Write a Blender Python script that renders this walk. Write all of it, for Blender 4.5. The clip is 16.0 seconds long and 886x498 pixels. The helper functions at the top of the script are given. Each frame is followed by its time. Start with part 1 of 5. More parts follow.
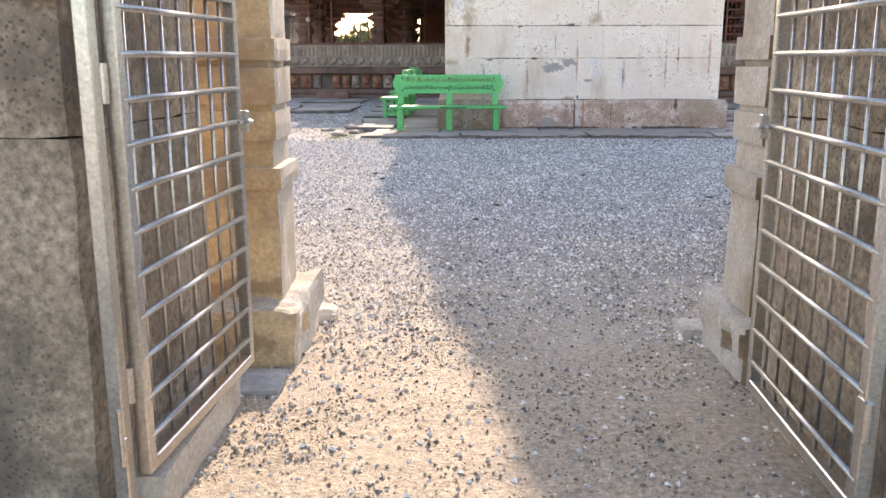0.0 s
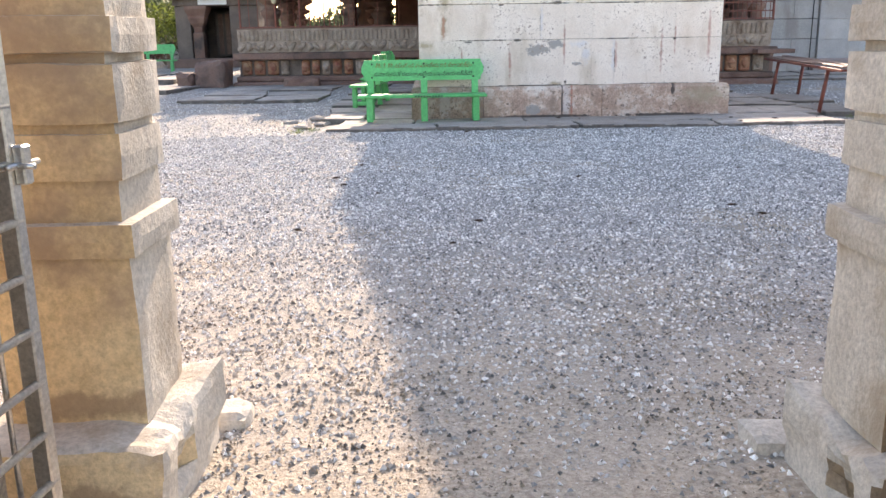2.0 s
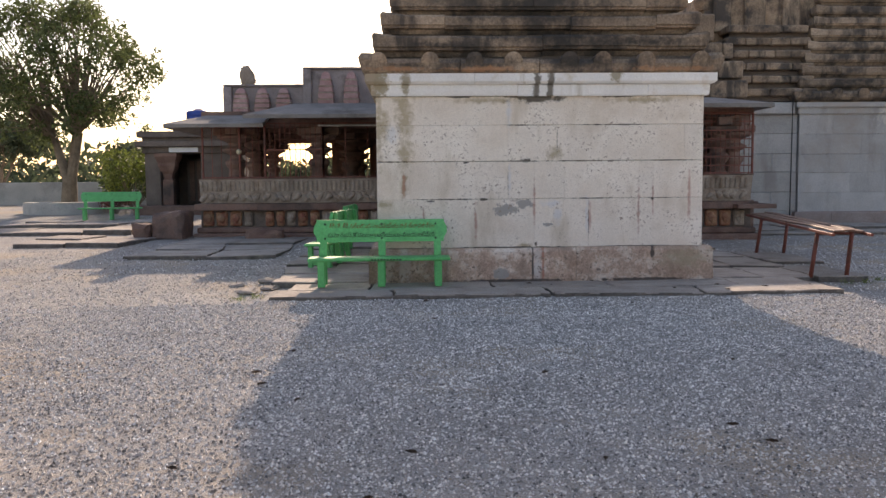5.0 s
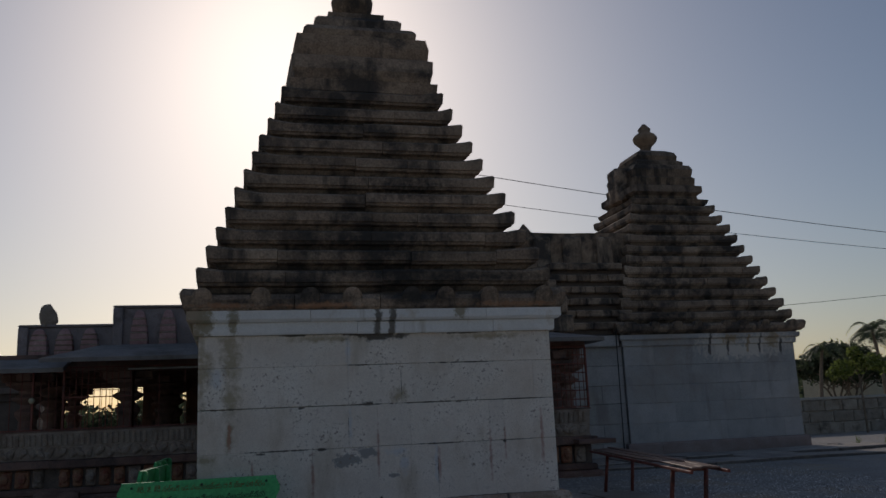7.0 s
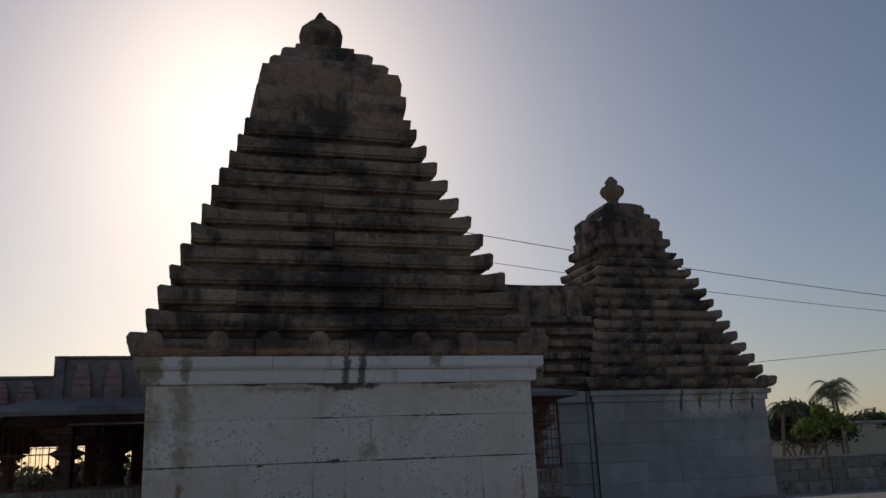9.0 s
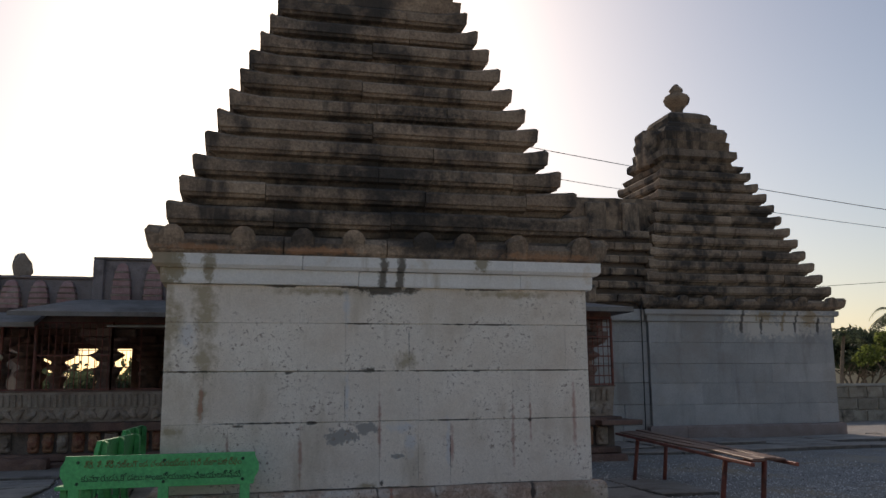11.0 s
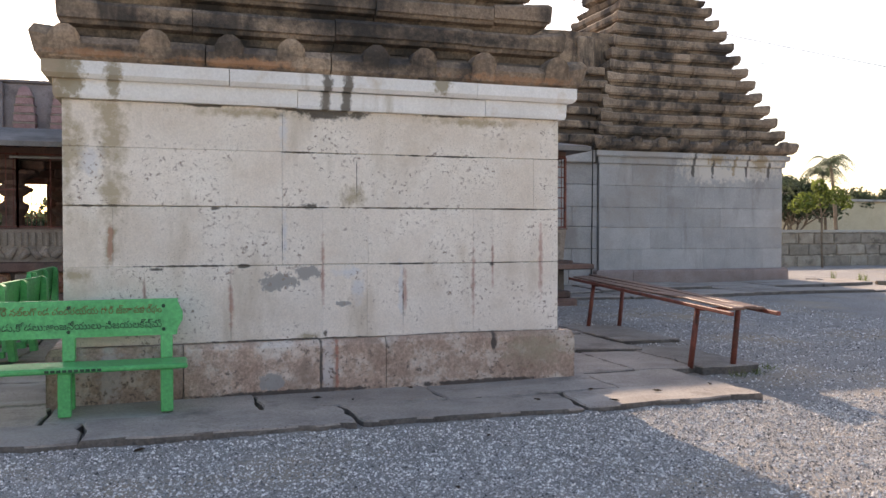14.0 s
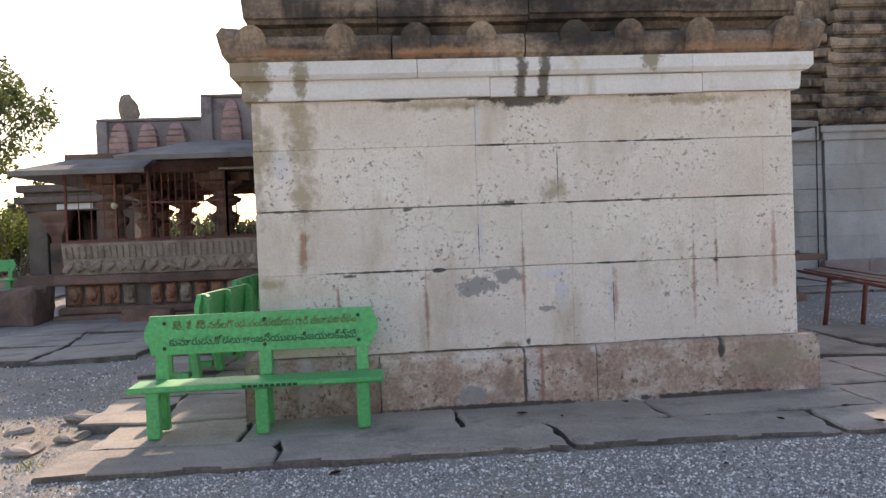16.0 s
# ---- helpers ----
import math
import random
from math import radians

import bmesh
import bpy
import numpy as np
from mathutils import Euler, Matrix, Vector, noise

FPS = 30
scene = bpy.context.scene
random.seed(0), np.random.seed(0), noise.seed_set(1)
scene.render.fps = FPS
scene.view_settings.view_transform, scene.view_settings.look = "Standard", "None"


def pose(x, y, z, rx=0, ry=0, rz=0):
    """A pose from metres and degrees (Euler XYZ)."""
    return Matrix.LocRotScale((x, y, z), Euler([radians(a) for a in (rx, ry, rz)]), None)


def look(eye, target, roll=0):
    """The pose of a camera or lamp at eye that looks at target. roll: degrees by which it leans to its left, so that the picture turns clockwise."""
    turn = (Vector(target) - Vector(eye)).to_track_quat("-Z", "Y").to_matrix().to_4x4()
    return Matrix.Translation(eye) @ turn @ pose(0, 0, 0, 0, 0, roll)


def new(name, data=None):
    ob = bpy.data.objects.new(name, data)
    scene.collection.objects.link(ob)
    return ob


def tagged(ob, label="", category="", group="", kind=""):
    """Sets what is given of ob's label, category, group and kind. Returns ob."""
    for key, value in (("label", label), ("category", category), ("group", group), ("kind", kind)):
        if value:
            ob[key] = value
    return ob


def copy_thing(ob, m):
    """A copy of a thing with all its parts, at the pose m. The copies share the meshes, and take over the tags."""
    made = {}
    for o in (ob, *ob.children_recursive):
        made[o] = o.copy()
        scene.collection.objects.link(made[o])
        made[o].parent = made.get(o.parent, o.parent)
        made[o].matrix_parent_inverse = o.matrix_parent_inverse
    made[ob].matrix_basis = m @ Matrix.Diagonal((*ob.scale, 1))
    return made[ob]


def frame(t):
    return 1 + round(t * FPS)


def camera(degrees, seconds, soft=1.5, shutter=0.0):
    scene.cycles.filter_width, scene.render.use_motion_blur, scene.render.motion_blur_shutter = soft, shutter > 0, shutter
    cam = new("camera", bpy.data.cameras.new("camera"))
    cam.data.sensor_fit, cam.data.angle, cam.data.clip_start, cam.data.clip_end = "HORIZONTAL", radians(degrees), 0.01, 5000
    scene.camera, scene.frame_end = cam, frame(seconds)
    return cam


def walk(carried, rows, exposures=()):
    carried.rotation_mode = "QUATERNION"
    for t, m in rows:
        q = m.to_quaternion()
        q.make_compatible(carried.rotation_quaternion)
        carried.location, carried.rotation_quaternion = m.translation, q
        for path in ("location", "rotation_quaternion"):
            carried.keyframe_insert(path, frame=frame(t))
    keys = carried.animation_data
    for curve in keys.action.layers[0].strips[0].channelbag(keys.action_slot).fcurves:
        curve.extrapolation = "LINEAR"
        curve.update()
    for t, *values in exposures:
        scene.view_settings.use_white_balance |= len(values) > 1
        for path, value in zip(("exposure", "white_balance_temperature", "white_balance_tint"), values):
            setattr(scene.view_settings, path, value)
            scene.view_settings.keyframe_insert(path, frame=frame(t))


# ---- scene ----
cam = camera(55.0, 16.0)
PATH = [
    (0, (-1.439, 0.873, 1.281), (-1.453, 2.824, 0.843), -0.1),
    (0.5, (-1.406, 1.156, 1.255), (-1.465, 3.107, 0.819), -0.7),
    (1, (-1.355, 1.515, 1.267), (-1.41, 3.466, 0.827), 0.3),
    (1.5, (-1.358, 1.93, 1.252), (-1.317, 3.88, 0.812), -0.0),
    (2, (-1.355, 2.236, 1.289), (-1.33, 4.179, 0.812), -0.9),
    (2.5, (-1.282, 2.595, 1.358), (-1.313, 4.536, 0.879), -1.7),
    (3, (-1.203, 2.693, 1.493), (-1.206, 4.653, 1.096), -1.4),
    (3.2, (-1.181, 2.723, 1.499), (-1.172, 4.694, 1.16), -1.1),
    (5.3, (-0.985, 3.733, 1.535), (-0.893, 5.728, 1.44), -0.5),
    (5.5, (-1.015, 3.834, 1.544), (-0.869, 5.829, 1.511), -1.5),
    (6, (-1.082, 4.111, 1.593), (-0.823, 6.085, 1.781), -3.5),
    (6.5, (-1.094, 4.343, 1.609), (-0.761, 6.285, 1.954), -3.5),
    (7, (-1.112, 4.621, 1.646), (-0.628, 6.524, 2.027), -2.5),
    (7.5, (-1.136, 4.841, 1.626), (-0.537, 6.707, 2.025), -2.4),
    (8, (-1.17, 5.073, 1.634), (-0.582, 6.918, 2.134), -2.7),
    (8.2, (-1.175, 5.155, 1.637), (-0.599, 6.991, 2.181), -2.6),
    (10.3, (-0.897, 6.219, 1.6), (-0.324, 8.098, 1.976), -2.8),
    (10.5, (-0.85, 6.326, 1.608), (-0.315, 8.219, 1.969), -1.9),
    (11, (-0.787, 6.511, 1.611), (-0.319, 8.428, 1.936), -0.6),
    (11.5, (-0.8, 6.73, 1.599), (-0.321, 8.653, 1.875), -1.1),
    (12, (-0.812, 6.946, 1.6), (-0.346, 8.881, 1.792), -1.6),
    (12.5, (-0.75, 7.133, 1.581), (-0.369, 9.092, 1.717), -1.0),
    (13, (-0.656, 7.358, 1.595), (-0.303, 9.324, 1.681), 0.1),
    (13.5, (-0.644, 7.565, 1.57), (-0.162, 9.506, 1.596), 0.0),
    (14, (-0.663, 7.803, 1.584), (-0.042, 9.704, 1.544), 0.0),
    (14.5, (-0.628, 7.97, 1.562), (-0.062, 9.887, 1.482), 0.3),
    (15, (-0.544, 8.168, 1.586), (-0.129, 10.124, 1.526), 0.0),
    (15.5, (-0.516, 8.33, 1.589), (-0.222, 10.307, 1.521), -0.8),
    (16, (-0.558, 8.551, 1.604), (-0.387, 10.543, 1.562), -2.2),
]
EXPOSURES = [(0, 1.6, 7700, 20), (2.5, 1.68, 7500, 19), (3.2, 1.48, 7500, 19), (5.5, 0.14, 7850, 22), (6.0, -0.56, 7550, 20), (6.5, -1.38, 6750, 16), (7.0, -1.73, 6350, 15), (8.2, -1.73, 6350, 15), (10.3, -1.08, 6900, 17), (11.0, -0.71, 7200, 17), (12.0, -0.58, 7400, 19), (12.5, -0.01, 7600, 19), (13.5, 0.69, 7700, 21), (14.2, 0.96, 7700, 21), (15.0, 1.17, 7700, 21), (15.6, 0.89, 7700, 21), (16.0, 0.84, 7700, 21)]
walk(cam, [(t, look(eye, target, roll)) for t, eye, target, roll in PATH], EXPOSURES)


# ---- light ----
SUN_ELEV, SUN_AZ = radians(25.7), radians(3.6)
world = bpy.data.worlds.new("world")
scene.world = world
world.use_nodes = True
wn, wl = world.node_tree.nodes, world.node_tree.links
sky = wn.new("ShaderNodeTexSky")
sky.sky_type = "NISHITA"
sky.sun_disc = False
sky.sun_elevation, sky.sun_rotation = SUN_ELEV, SUN_AZ
sky.air_density, sky.dust_density, sky.ozone_density = 1.1, 1.2, 1.8
wn["Background"].inputs["Strength"].default_value = 0.15
wl.new(sky.outputs["Color"], wn["Background"].inputs["Color"])
sun = new("sun", bpy.data.lights.new("sun", "SUN"))
sun.data.energy, sun.data.angle, sun.data.color = 3.2, radians(0.6), (1.0, 0.9, 0.76)
SUN_DIR = Vector((math.sin(SUN_AZ) * math.cos(SUN_ELEV), math.cos(SUN_AZ) * math.cos(SUN_ELEV), math.sin(SUN_ELEV)))
sun.matrix_world = look((0, 0, 30), Vector((0, 0, 30)) - SUN_DIR)


# ---- materials ----
def material(name, low, high, scale=3.0, fine=40.0, rough=0.85, bump=0.3, metal=0.0, spread=0.0, stain=None, stain_scale=0.8, stain_edge=(0.52, 0.66), stretch=(1, 1, 1), dots=None, trans=0.0, island=0.0, streak=None, marks=(), grit=0.28, chips=None):
    """Two-scale mottled surface in world metres; spread: how far single pieces differ; stain: colour of dark or rusty patches."""
    m = bpy.data.materials.new(name)
    m.use_nodes = True
    n, l = m.node_tree.nodes, m.node_tree.links
    b = n["Principled BSDF"]
    geo = n.new("ShaderNodeNewGeometry")
    mp = n.new("ShaderNodeMapping")
    mp.inputs["Scale"].default_value = stretch
    l.new(geo.outputs["Position"], mp.inputs["Vector"])

    def noise_at(s, detail, rough_=0.6):
        x = n.new("ShaderNodeTexNoise")
        x.inputs["Scale"].default_value, x.inputs["Detail"].default_value, x.inputs["Roughness"].default_value = s, detail, rough_
        l.new(mp.outputs["Vector"], x.inputs["Vector"])
        return x.outputs["Fac"]

    def ramp(src, a, c, lo, hi):
        r = n.new("ShaderNodeMapRange")
        r.inputs["From Min"].default_value, r.inputs["From Max"].default_value = a, c
        r.inputs["To Min"].default_value, r.inputs["To Max"].default_value = lo, hi
        l.new(src, r.inputs["Value"])
        return r.outputs["Result"]

    def mix(f, a, c, mode="MIX"):
        x = n.new("ShaderNodeMix")
        x.data_type, x.blend_type = "RGBA", mode
        for sock, v in ((x.inputs[0], f), (x.inputs[6], a), (x.inputs[7], c)):
            if isinstance(v, (int, float)):
                sock.default_value = v
            elif isinstance(v, tuple):
                sock.default_value = (*v, 1)
            else:
                l.new(v, sock)
        return x.outputs[2]

    coarse, grain = noise_at(scale, 5), noise_at(fine, 3, 0.7)
    col = mix(ramp(coarse, 0.3, 0.7, 0, 1), low, high)
    g = ramp(grain, 0.25, 0.75, 1 - grit, 1 + grit)
    gm = n.new("ShaderNodeCombineColor")
    for k in range(3):
        l.new(g, gm.inputs[k])
    col = mix(1.0, col, gm.outputs[0], "MULTIPLY")
    if stain:
        col = mix(ramp(noise_at(stain_scale, 6, 0.65), *stain_edge, 0, 0.9), col, stain)
    if streak:
        m2 = n.new("ShaderNodeMapping")
        m2.inputs["Scale"].default_value = streak[1]
        l.new(geo.outputs["Position"], m2.inputs["Vector"])
        x = n.new("ShaderNodeTexNoise")
        x.inputs["Scale"].default_value, x.inputs["Detail"].default_value, x.inputs["Roughness"].default_value = 1.0, 5, 0.62
        l.new(m2.outputs["Vector"], x.inputs["Vector"])
        col = mix(ramp(x.outputs["Fac"], *streak[2], 0, streak[3]), col, streak[0])
    for colour, strength, edge, spots in marks:
        sep = n.new("ShaderNodeSeparateXYZ")
        l.new(geo.outputs["Position"], sep.inputs[0])
        flat = n.new("ShaderNodeCombineXYZ")
        l.new(sep.outputs["X"], flat.inputs["X"])
        l.new(sep.outputs["Z"], flat.inputs["Z"])
        best = None
        for u, z, w, h in spots:
            mm = n.new("ShaderNodeMapping")
            mm.vector_type = "TEXTURE"
            mm.inputs["Location"].default_value, mm.inputs["Scale"].default_value = (u, 0, z), (w / 2, 1, h / 2)
            l.new(flat.outputs[0], mm.inputs["Vector"])
            ln = n.new("ShaderNodeVectorMath")
            ln.operation = "LENGTH"
            l.new(mm.outputs[0], ln.inputs[0])
            if best is None:
                best = ln.outputs["Value"]
            else:
                mn = n.new("ShaderNodeMath")
                mn.operation = "MINIMUM"
                l.new(best, mn.inputs[0])
                l.new(ln.outputs["Value"], mn.inputs[1])
                best = mn.outputs[0]
        wob = n.new("ShaderNodeMath")
        wob.operation = "MULTIPLY_ADD"
        wob.inputs[1].default_value = 3.2
        l.new(noise_at(11, 6, 0.68), wob.inputs[0])
        l.new(best, wob.inputs[2])
        col = mix(ramp(wob.outputs[0], 2.75, 2.75 - edge, 0, strength), col, colour)
    if chips:
        colour, size, cover = chips
        pit = n.new("ShaderNodeMath")
        pit.operation = "MULTIPLY"
        l.new(ramp(noise_at(size, 4, 0.7), 0.57, 0.63, 0, 0.9), pit.inputs[0])
        l.new(ramp(noise_at(1.7, 4, 0.65), cover, cover + 0.1, 0.0, 1), pit.inputs[1])
        col = mix(pit.outputs[0], col, colour)
    if dots:
        v = n.new("ShaderNodeTexVoronoi")
        v.inputs["Scale"].default_value = dots[0]
        l.new(mp.outputs["Vector"], v.inputs["Vector"])
        keep = n.new("ShaderNodeMath")
        keep.operation = "MULTIPLY"
        l.new(ramp(v.outputs["Distance"], dots[1], dots[1] * 0.6, 0, 1), keep.inputs[0])
        l.new(ramp(noise_at(1.1, 3), 0.47, 0.6, 0, 1), keep.inputs[1])
        col = mix(keep.outputs[0], col, dots[2])
    if spread:
        info = n.new("ShaderNodeObjectInfo")
        hsv = n.new("ShaderNodeHueSaturation")
        l.new(ramp(info.outputs["Random"], 0, 1, 1 - spread, 1 + spread), hsv.inputs["Value"])
        isl = ramp(geo.outputs["Random Per Island"], 0, 1, 1 - spread * 0.6, 1 + spread * 0.6)
        l.new(isl, hsv.inputs["Saturation"])
        l.new(col, hsv.inputs["Color"])
        col = hsv.outputs[0]
    if island:
        hs2 = n.new("ShaderNodeHueSaturation")
        l.new(ramp(geo.outputs["Random Per Island"], 0, 1, 1 - island, 1 + island), hs2.inputs["Value"])
        l.new(col, hs2.inputs["Color"])
        col = hs2.outputs[0]
    l.new(col, b.inputs["Base Color"])
    b.inputs["Roughness"].default_value, b.inputs["Metallic"].default_value = rough, metal
    if trans:
        b.inputs["Transmission Weight"].default_value = trans
    if bump:
        add = n.new("ShaderNodeMath")
        add.operation = "MULTIPLY_ADD"
        add.inputs[1].default_value = 0.35
        l.new(grain, add.inputs[0])
        l.new(coarse, add.inputs[2])
        bp = n.new("ShaderNodeBump")
        bp.inputs["Strength"].default_value, bp.inputs["Distance"].default_value = bump, 0.03
        l.new(add.outputs[0], bp.inputs["Height"])
        l.new(bp.outputs[0], b.inputs["Normal"])
    return m


GRAVEL = material("gravel_ground", (0.28, 0.265, 0.25), (0.4, 0.375, 0.35), 0.9, 75, 0.95, 1.0, stain=(0.45, 0.35, 0.24), stain_scale=0.35, stain_edge=(0.52, 0.66), dots=(60, 0.34, (0.13, 0.12, 0.11)), grit=0.75)
PEBBLE = material("pebbles", (0.5, 0.475, 0.45), (0.68, 0.65, 0.615), 2, 60, 0.9, 0.2, island=0.82)
CLOD = material("earth_clods", (0.30, 0.24, 0.18), (0.48, 0.40, 0.31), 2, 60, 0.95, 0.3, island=0.6)


def add_sand(m):
    """Trodden sandy earth by the gate that gives way to gravel further into the yard."""
    n, l = m.node_tree.nodes, m.node_tree.links
    b = n["Principled BSDF"]
    geo, sep = n.new("ShaderNodeNewGeometry"), n.new("ShaderNodeSeparateXYZ")
    l.new(geo.outputs["Position"], sep.inputs[0])
    wave, fine = n.new("ShaderNodeTexNoise"), n.new("ShaderNodeTexNoise")
    for tex, size in ((wave, 1.3), (fine, 38.0)):
        tex.inputs["Scale"].default_value, tex.inputs["Detail"].default_value, tex.inputs["Roughness"].default_value = size, 6, 0.7
        l.new(geo.outputs["Position"], tex.inputs["Vector"])
    off = n.new("ShaderNodeMath")
    off.operation = "MULTIPLY_ADD"
    off.inputs[1].default_value = 7.0
    l.new(wave.outputs["Fac"], off.inputs[0])
    l.new(sep.outputs["Y"], off.inputs[2])
    edge = n.new("ShaderNodeMapRange")
    edge.inputs["From Min"].default_value, edge.inputs["From Max"].default_value = 7.6, 11.5
    edge.inputs["To Min"].default_value, edge.inputs["To Max"].default_value = 0.95, 0.12
    l.new(off.outputs[0], edge.inputs["Value"])
    grain = n.new("ShaderNodeMapRange")
    grain.inputs["From Min"].default_value, grain.inputs["From Max"].default_value = 0.36, 0.62
    l.new(fine.outputs["Fac"], grain.inputs["Value"])
    sand, mixed = n.new("ShaderNodeMix"), n.new("ShaderNodeMix")
    sand.data_type = mixed.data_type = "RGBA"
    sand.inputs[6].default_value, sand.inputs[7].default_value = (0.31, 0.245, 0.18, 1), (0.55, 0.465, 0.365, 1)
    l.new(grain.outputs[0], sand.inputs[0])
    l.new(edge.outputs[0], mixed.inputs[0])
    l.new(b.inputs["Base Color"].links[0].from_socket, mixed.inputs[6])
    l.new(sand.outputs[2], mixed.inputs[7])
    l.new(mixed.outputs[2], b.inputs["Base Color"])


add_sand(GRAVEL)
SLAB = material("paving_stone", (0.31, 0.265, 0.23), (0.47, 0.41, 0.355), 1.6, 45, 0.9, 0.5, spread=0.14, stain=(0.16, 0.135, 0.12), stain_scale=1.5, stain_edge=(0.55, 0.72), dots=(30, 0.2, (0.13, 0.11, 0.1)), streak=((0.52, 0.48, 0.43), (1.2, 1.8, 1.0), (0.55, 0.7), 0.6))
LIME = material("limewashed_stone", (0.74, 0.645, 0.55), (0.88, 0.815, 0.735), 1.7, 70, 0.92, 0.4, spread=0.04, grit=0.14, stain=(0.58, 0.47, 0.36), stain_scale=1.0, stain_edge=(0.56, 0.78), dots=(52, 0.2, (0.34, 0.27, 0.2)), chips=((0.33, 0.25, 0.2), 26, 0.47), streak=((0.52, 0.43, 0.32), (2.6, 2.6, 0.7), (0.54, 0.72), 0.6), marks=(
    ((0.42, 0.34, 0.22), 0.85, 0.9, ((-1.47, 2.3, 0.14, 1.1), (-1.12, 2.6, 0.3, 0.4), (-1.1, 2.4, 0.26, 0.6), (-1.1, 1.95, 0.24, 0.45), (-1.4, 2.3, 0.2, 0.6), (-1.12, 1.5, 0.12, 0.5), (-1.4, 1.2, 0.22, 0.14), (1.05, 1.92, 0.26, 0.22), (0.65, 0.6, 0.3, 0.08), (0.1, 2.68, 1.2, 0.1), (2.3, 2.68, 1.0, 0.1))),
    ((0.36, 0.34, 0.32), 0.95, 0.25, ((0.36, 1.12, 0.3, 0.16), (0.6, 1.2, 0.3, 0.12), (0.27, 1.07, 0.14, 0.07), (0.95, 0.9, 0.14, 0.06))),
    ((0.64, 0.65, 0.68), 0.6, 0.8, ((1.1, 1.05, 0.12, 0.3), (0.39, 2.52, 0.08, 0.42), (-1.28, 2.2, 0.2, 0.3), (0.4, 1.55, 0.05, 0.5), (1.53, 1.0, 0.06, 0.6), (1.0, 1.2, 0.3, 0.1))),
    ((0.42, 0.17, 0.12), 0.62, 0.8, ((-0.09, 0.92, 0.045, 0.5), (0.76, 1.22, 0.045, 0.6), (1.57, 1.0, 0.05, 0.45), (2.28, 1.1, 0.045, 0.62), (2.49, 1.3, 0.03, 0.5), (3.02, 1.3, 0.05, 0.78), (-0.84, 1.0, 0.03, 0.4), (-1.12, 1.5, 0.05, 0.4))),
    ((0.07, 0.06, 0.05), 0.9, 0.5, ((0.8, 2.71, 0.75, 0.13), (-0.5, 1.275, 0.8, 0.02), (-1.2, 1.815, 0.5, 0.02), (1.5, 1.815, 0.9, 0.018), (2.7, 1.815, 0.8, 0.016), (1.09, 2.1, 0.008, 0.35), (0.38, 1.5, 0.008, 0.4), (0.4, 0.575, 1.4, 0.02), (2.2, 0.575, 1.2, 0.02), (1.55, 0.9, 0.007, 0.5), (0.85, 2.72, 0.6, 0.07), (0.5, 2.73, 0.35, 0.04), (2.0, 2.73, 0.5, 0.03), (-0.3, 2.73, 0.4, 0.03), (-0.22, 1.8, 0.1, 0.035), (0.64, 1.83, 0.14, 0.06), (1.85, 1.81, 0.1, 0.04), (-0.75, 1.25, 0.12, 0.04), (0.03, 1.27, 0.13, 0.035), (2.48, 1.26, 0.06, 0.04), (0.78, 0.62, 0.05, 0.08), (2.0, 2.33, 0.9, 0.016), (0.55, 2.33, 0.3, 0.02), (1.6, 1.275, 0.6, 0.016), (0.6, 1.815, 0.8, 0.016), (2.6, 1.275, 0.5, 0.014)))))
LIMEBAND = material("white_band", (0.76, 0.74, 0.71), (0.86, 0.85, 0.83), 2.5, 50, 0.9, 0.2, grit=0.1, spread=0.04, streak=((0.4, 0.33, 0.22), (3.2, 3.2, 0.25), (0.6, 0.72), 0.6), marks=(
    ((0.36, 0.27, 0.17), 0.9, 0.6, ((-1.62, 2.9, 0.42, 1.3), (-1.55, 3.02, 0.4, 0.5))), ((0.34, 0.29, 0.2), 0.9, 0.5, ((-1.08, 2.9, 0.14, 0.5), (-1.42, 2.9, 0.22, 0.6), (1.92, 3.0, 0.22, 0.16))), ((0.13, 0.11, 0.085), 0.9, 0.5, ((0.78, 2.9, 0.1, 0.5), (0.98, 2.9, 0.1, 0.5)))), stain=(0.6, 0.5, 0.38), stain_scale=1.7, stain_edge=(0.6, 0.75))
PLINTH = material("pink_plinth_stone", (0.31, 0.195, 0.145), (0.57, 0.435, 0.345), 3.4, 40, 0.92, 0.5, spread=0.12, grit=0.4, stain=(0.68, 0.62, 0.56), stain_scale=3.4, stain_edge=(0.53, 0.68), chips=((0.16, 0.12, 0.1), 22, 0.46), streak=((0.24, 0.17, 0.13), (3.0, 3.0, 1.1), (0.53, 0.68), 0.6), marks=(
    ((0.6, 0.58, 0.57), 0.55, 0.7, ((0.78, 0.34, 0.12, 0.6), (-1.12, 0.33, 0.22, 0.6))), ((0.3, 0.29, 0.28), 0.9, 0.3, ((0.27, 0.2, 0.22, 0.16),)),
    ((0.33, 0.29, 0.2), 0.7, 1.0, ((2.95, 0.4, 0.9, 0.4),)), ((0.4, 0.15, 0.1), 0.8, 0.6, ((0.87, 0.33, 0.04, 0.5),)), ((0.06, 0.05, 0.045), 0.9, 0.4, ((0.72, 0.35, 0.03, 0.6), (2.46, 0.48, 0.06, 0.2), (0.4, 0.1, 1.6, 0.05), (2.3, 0.1, 1.2, 0.05)))))
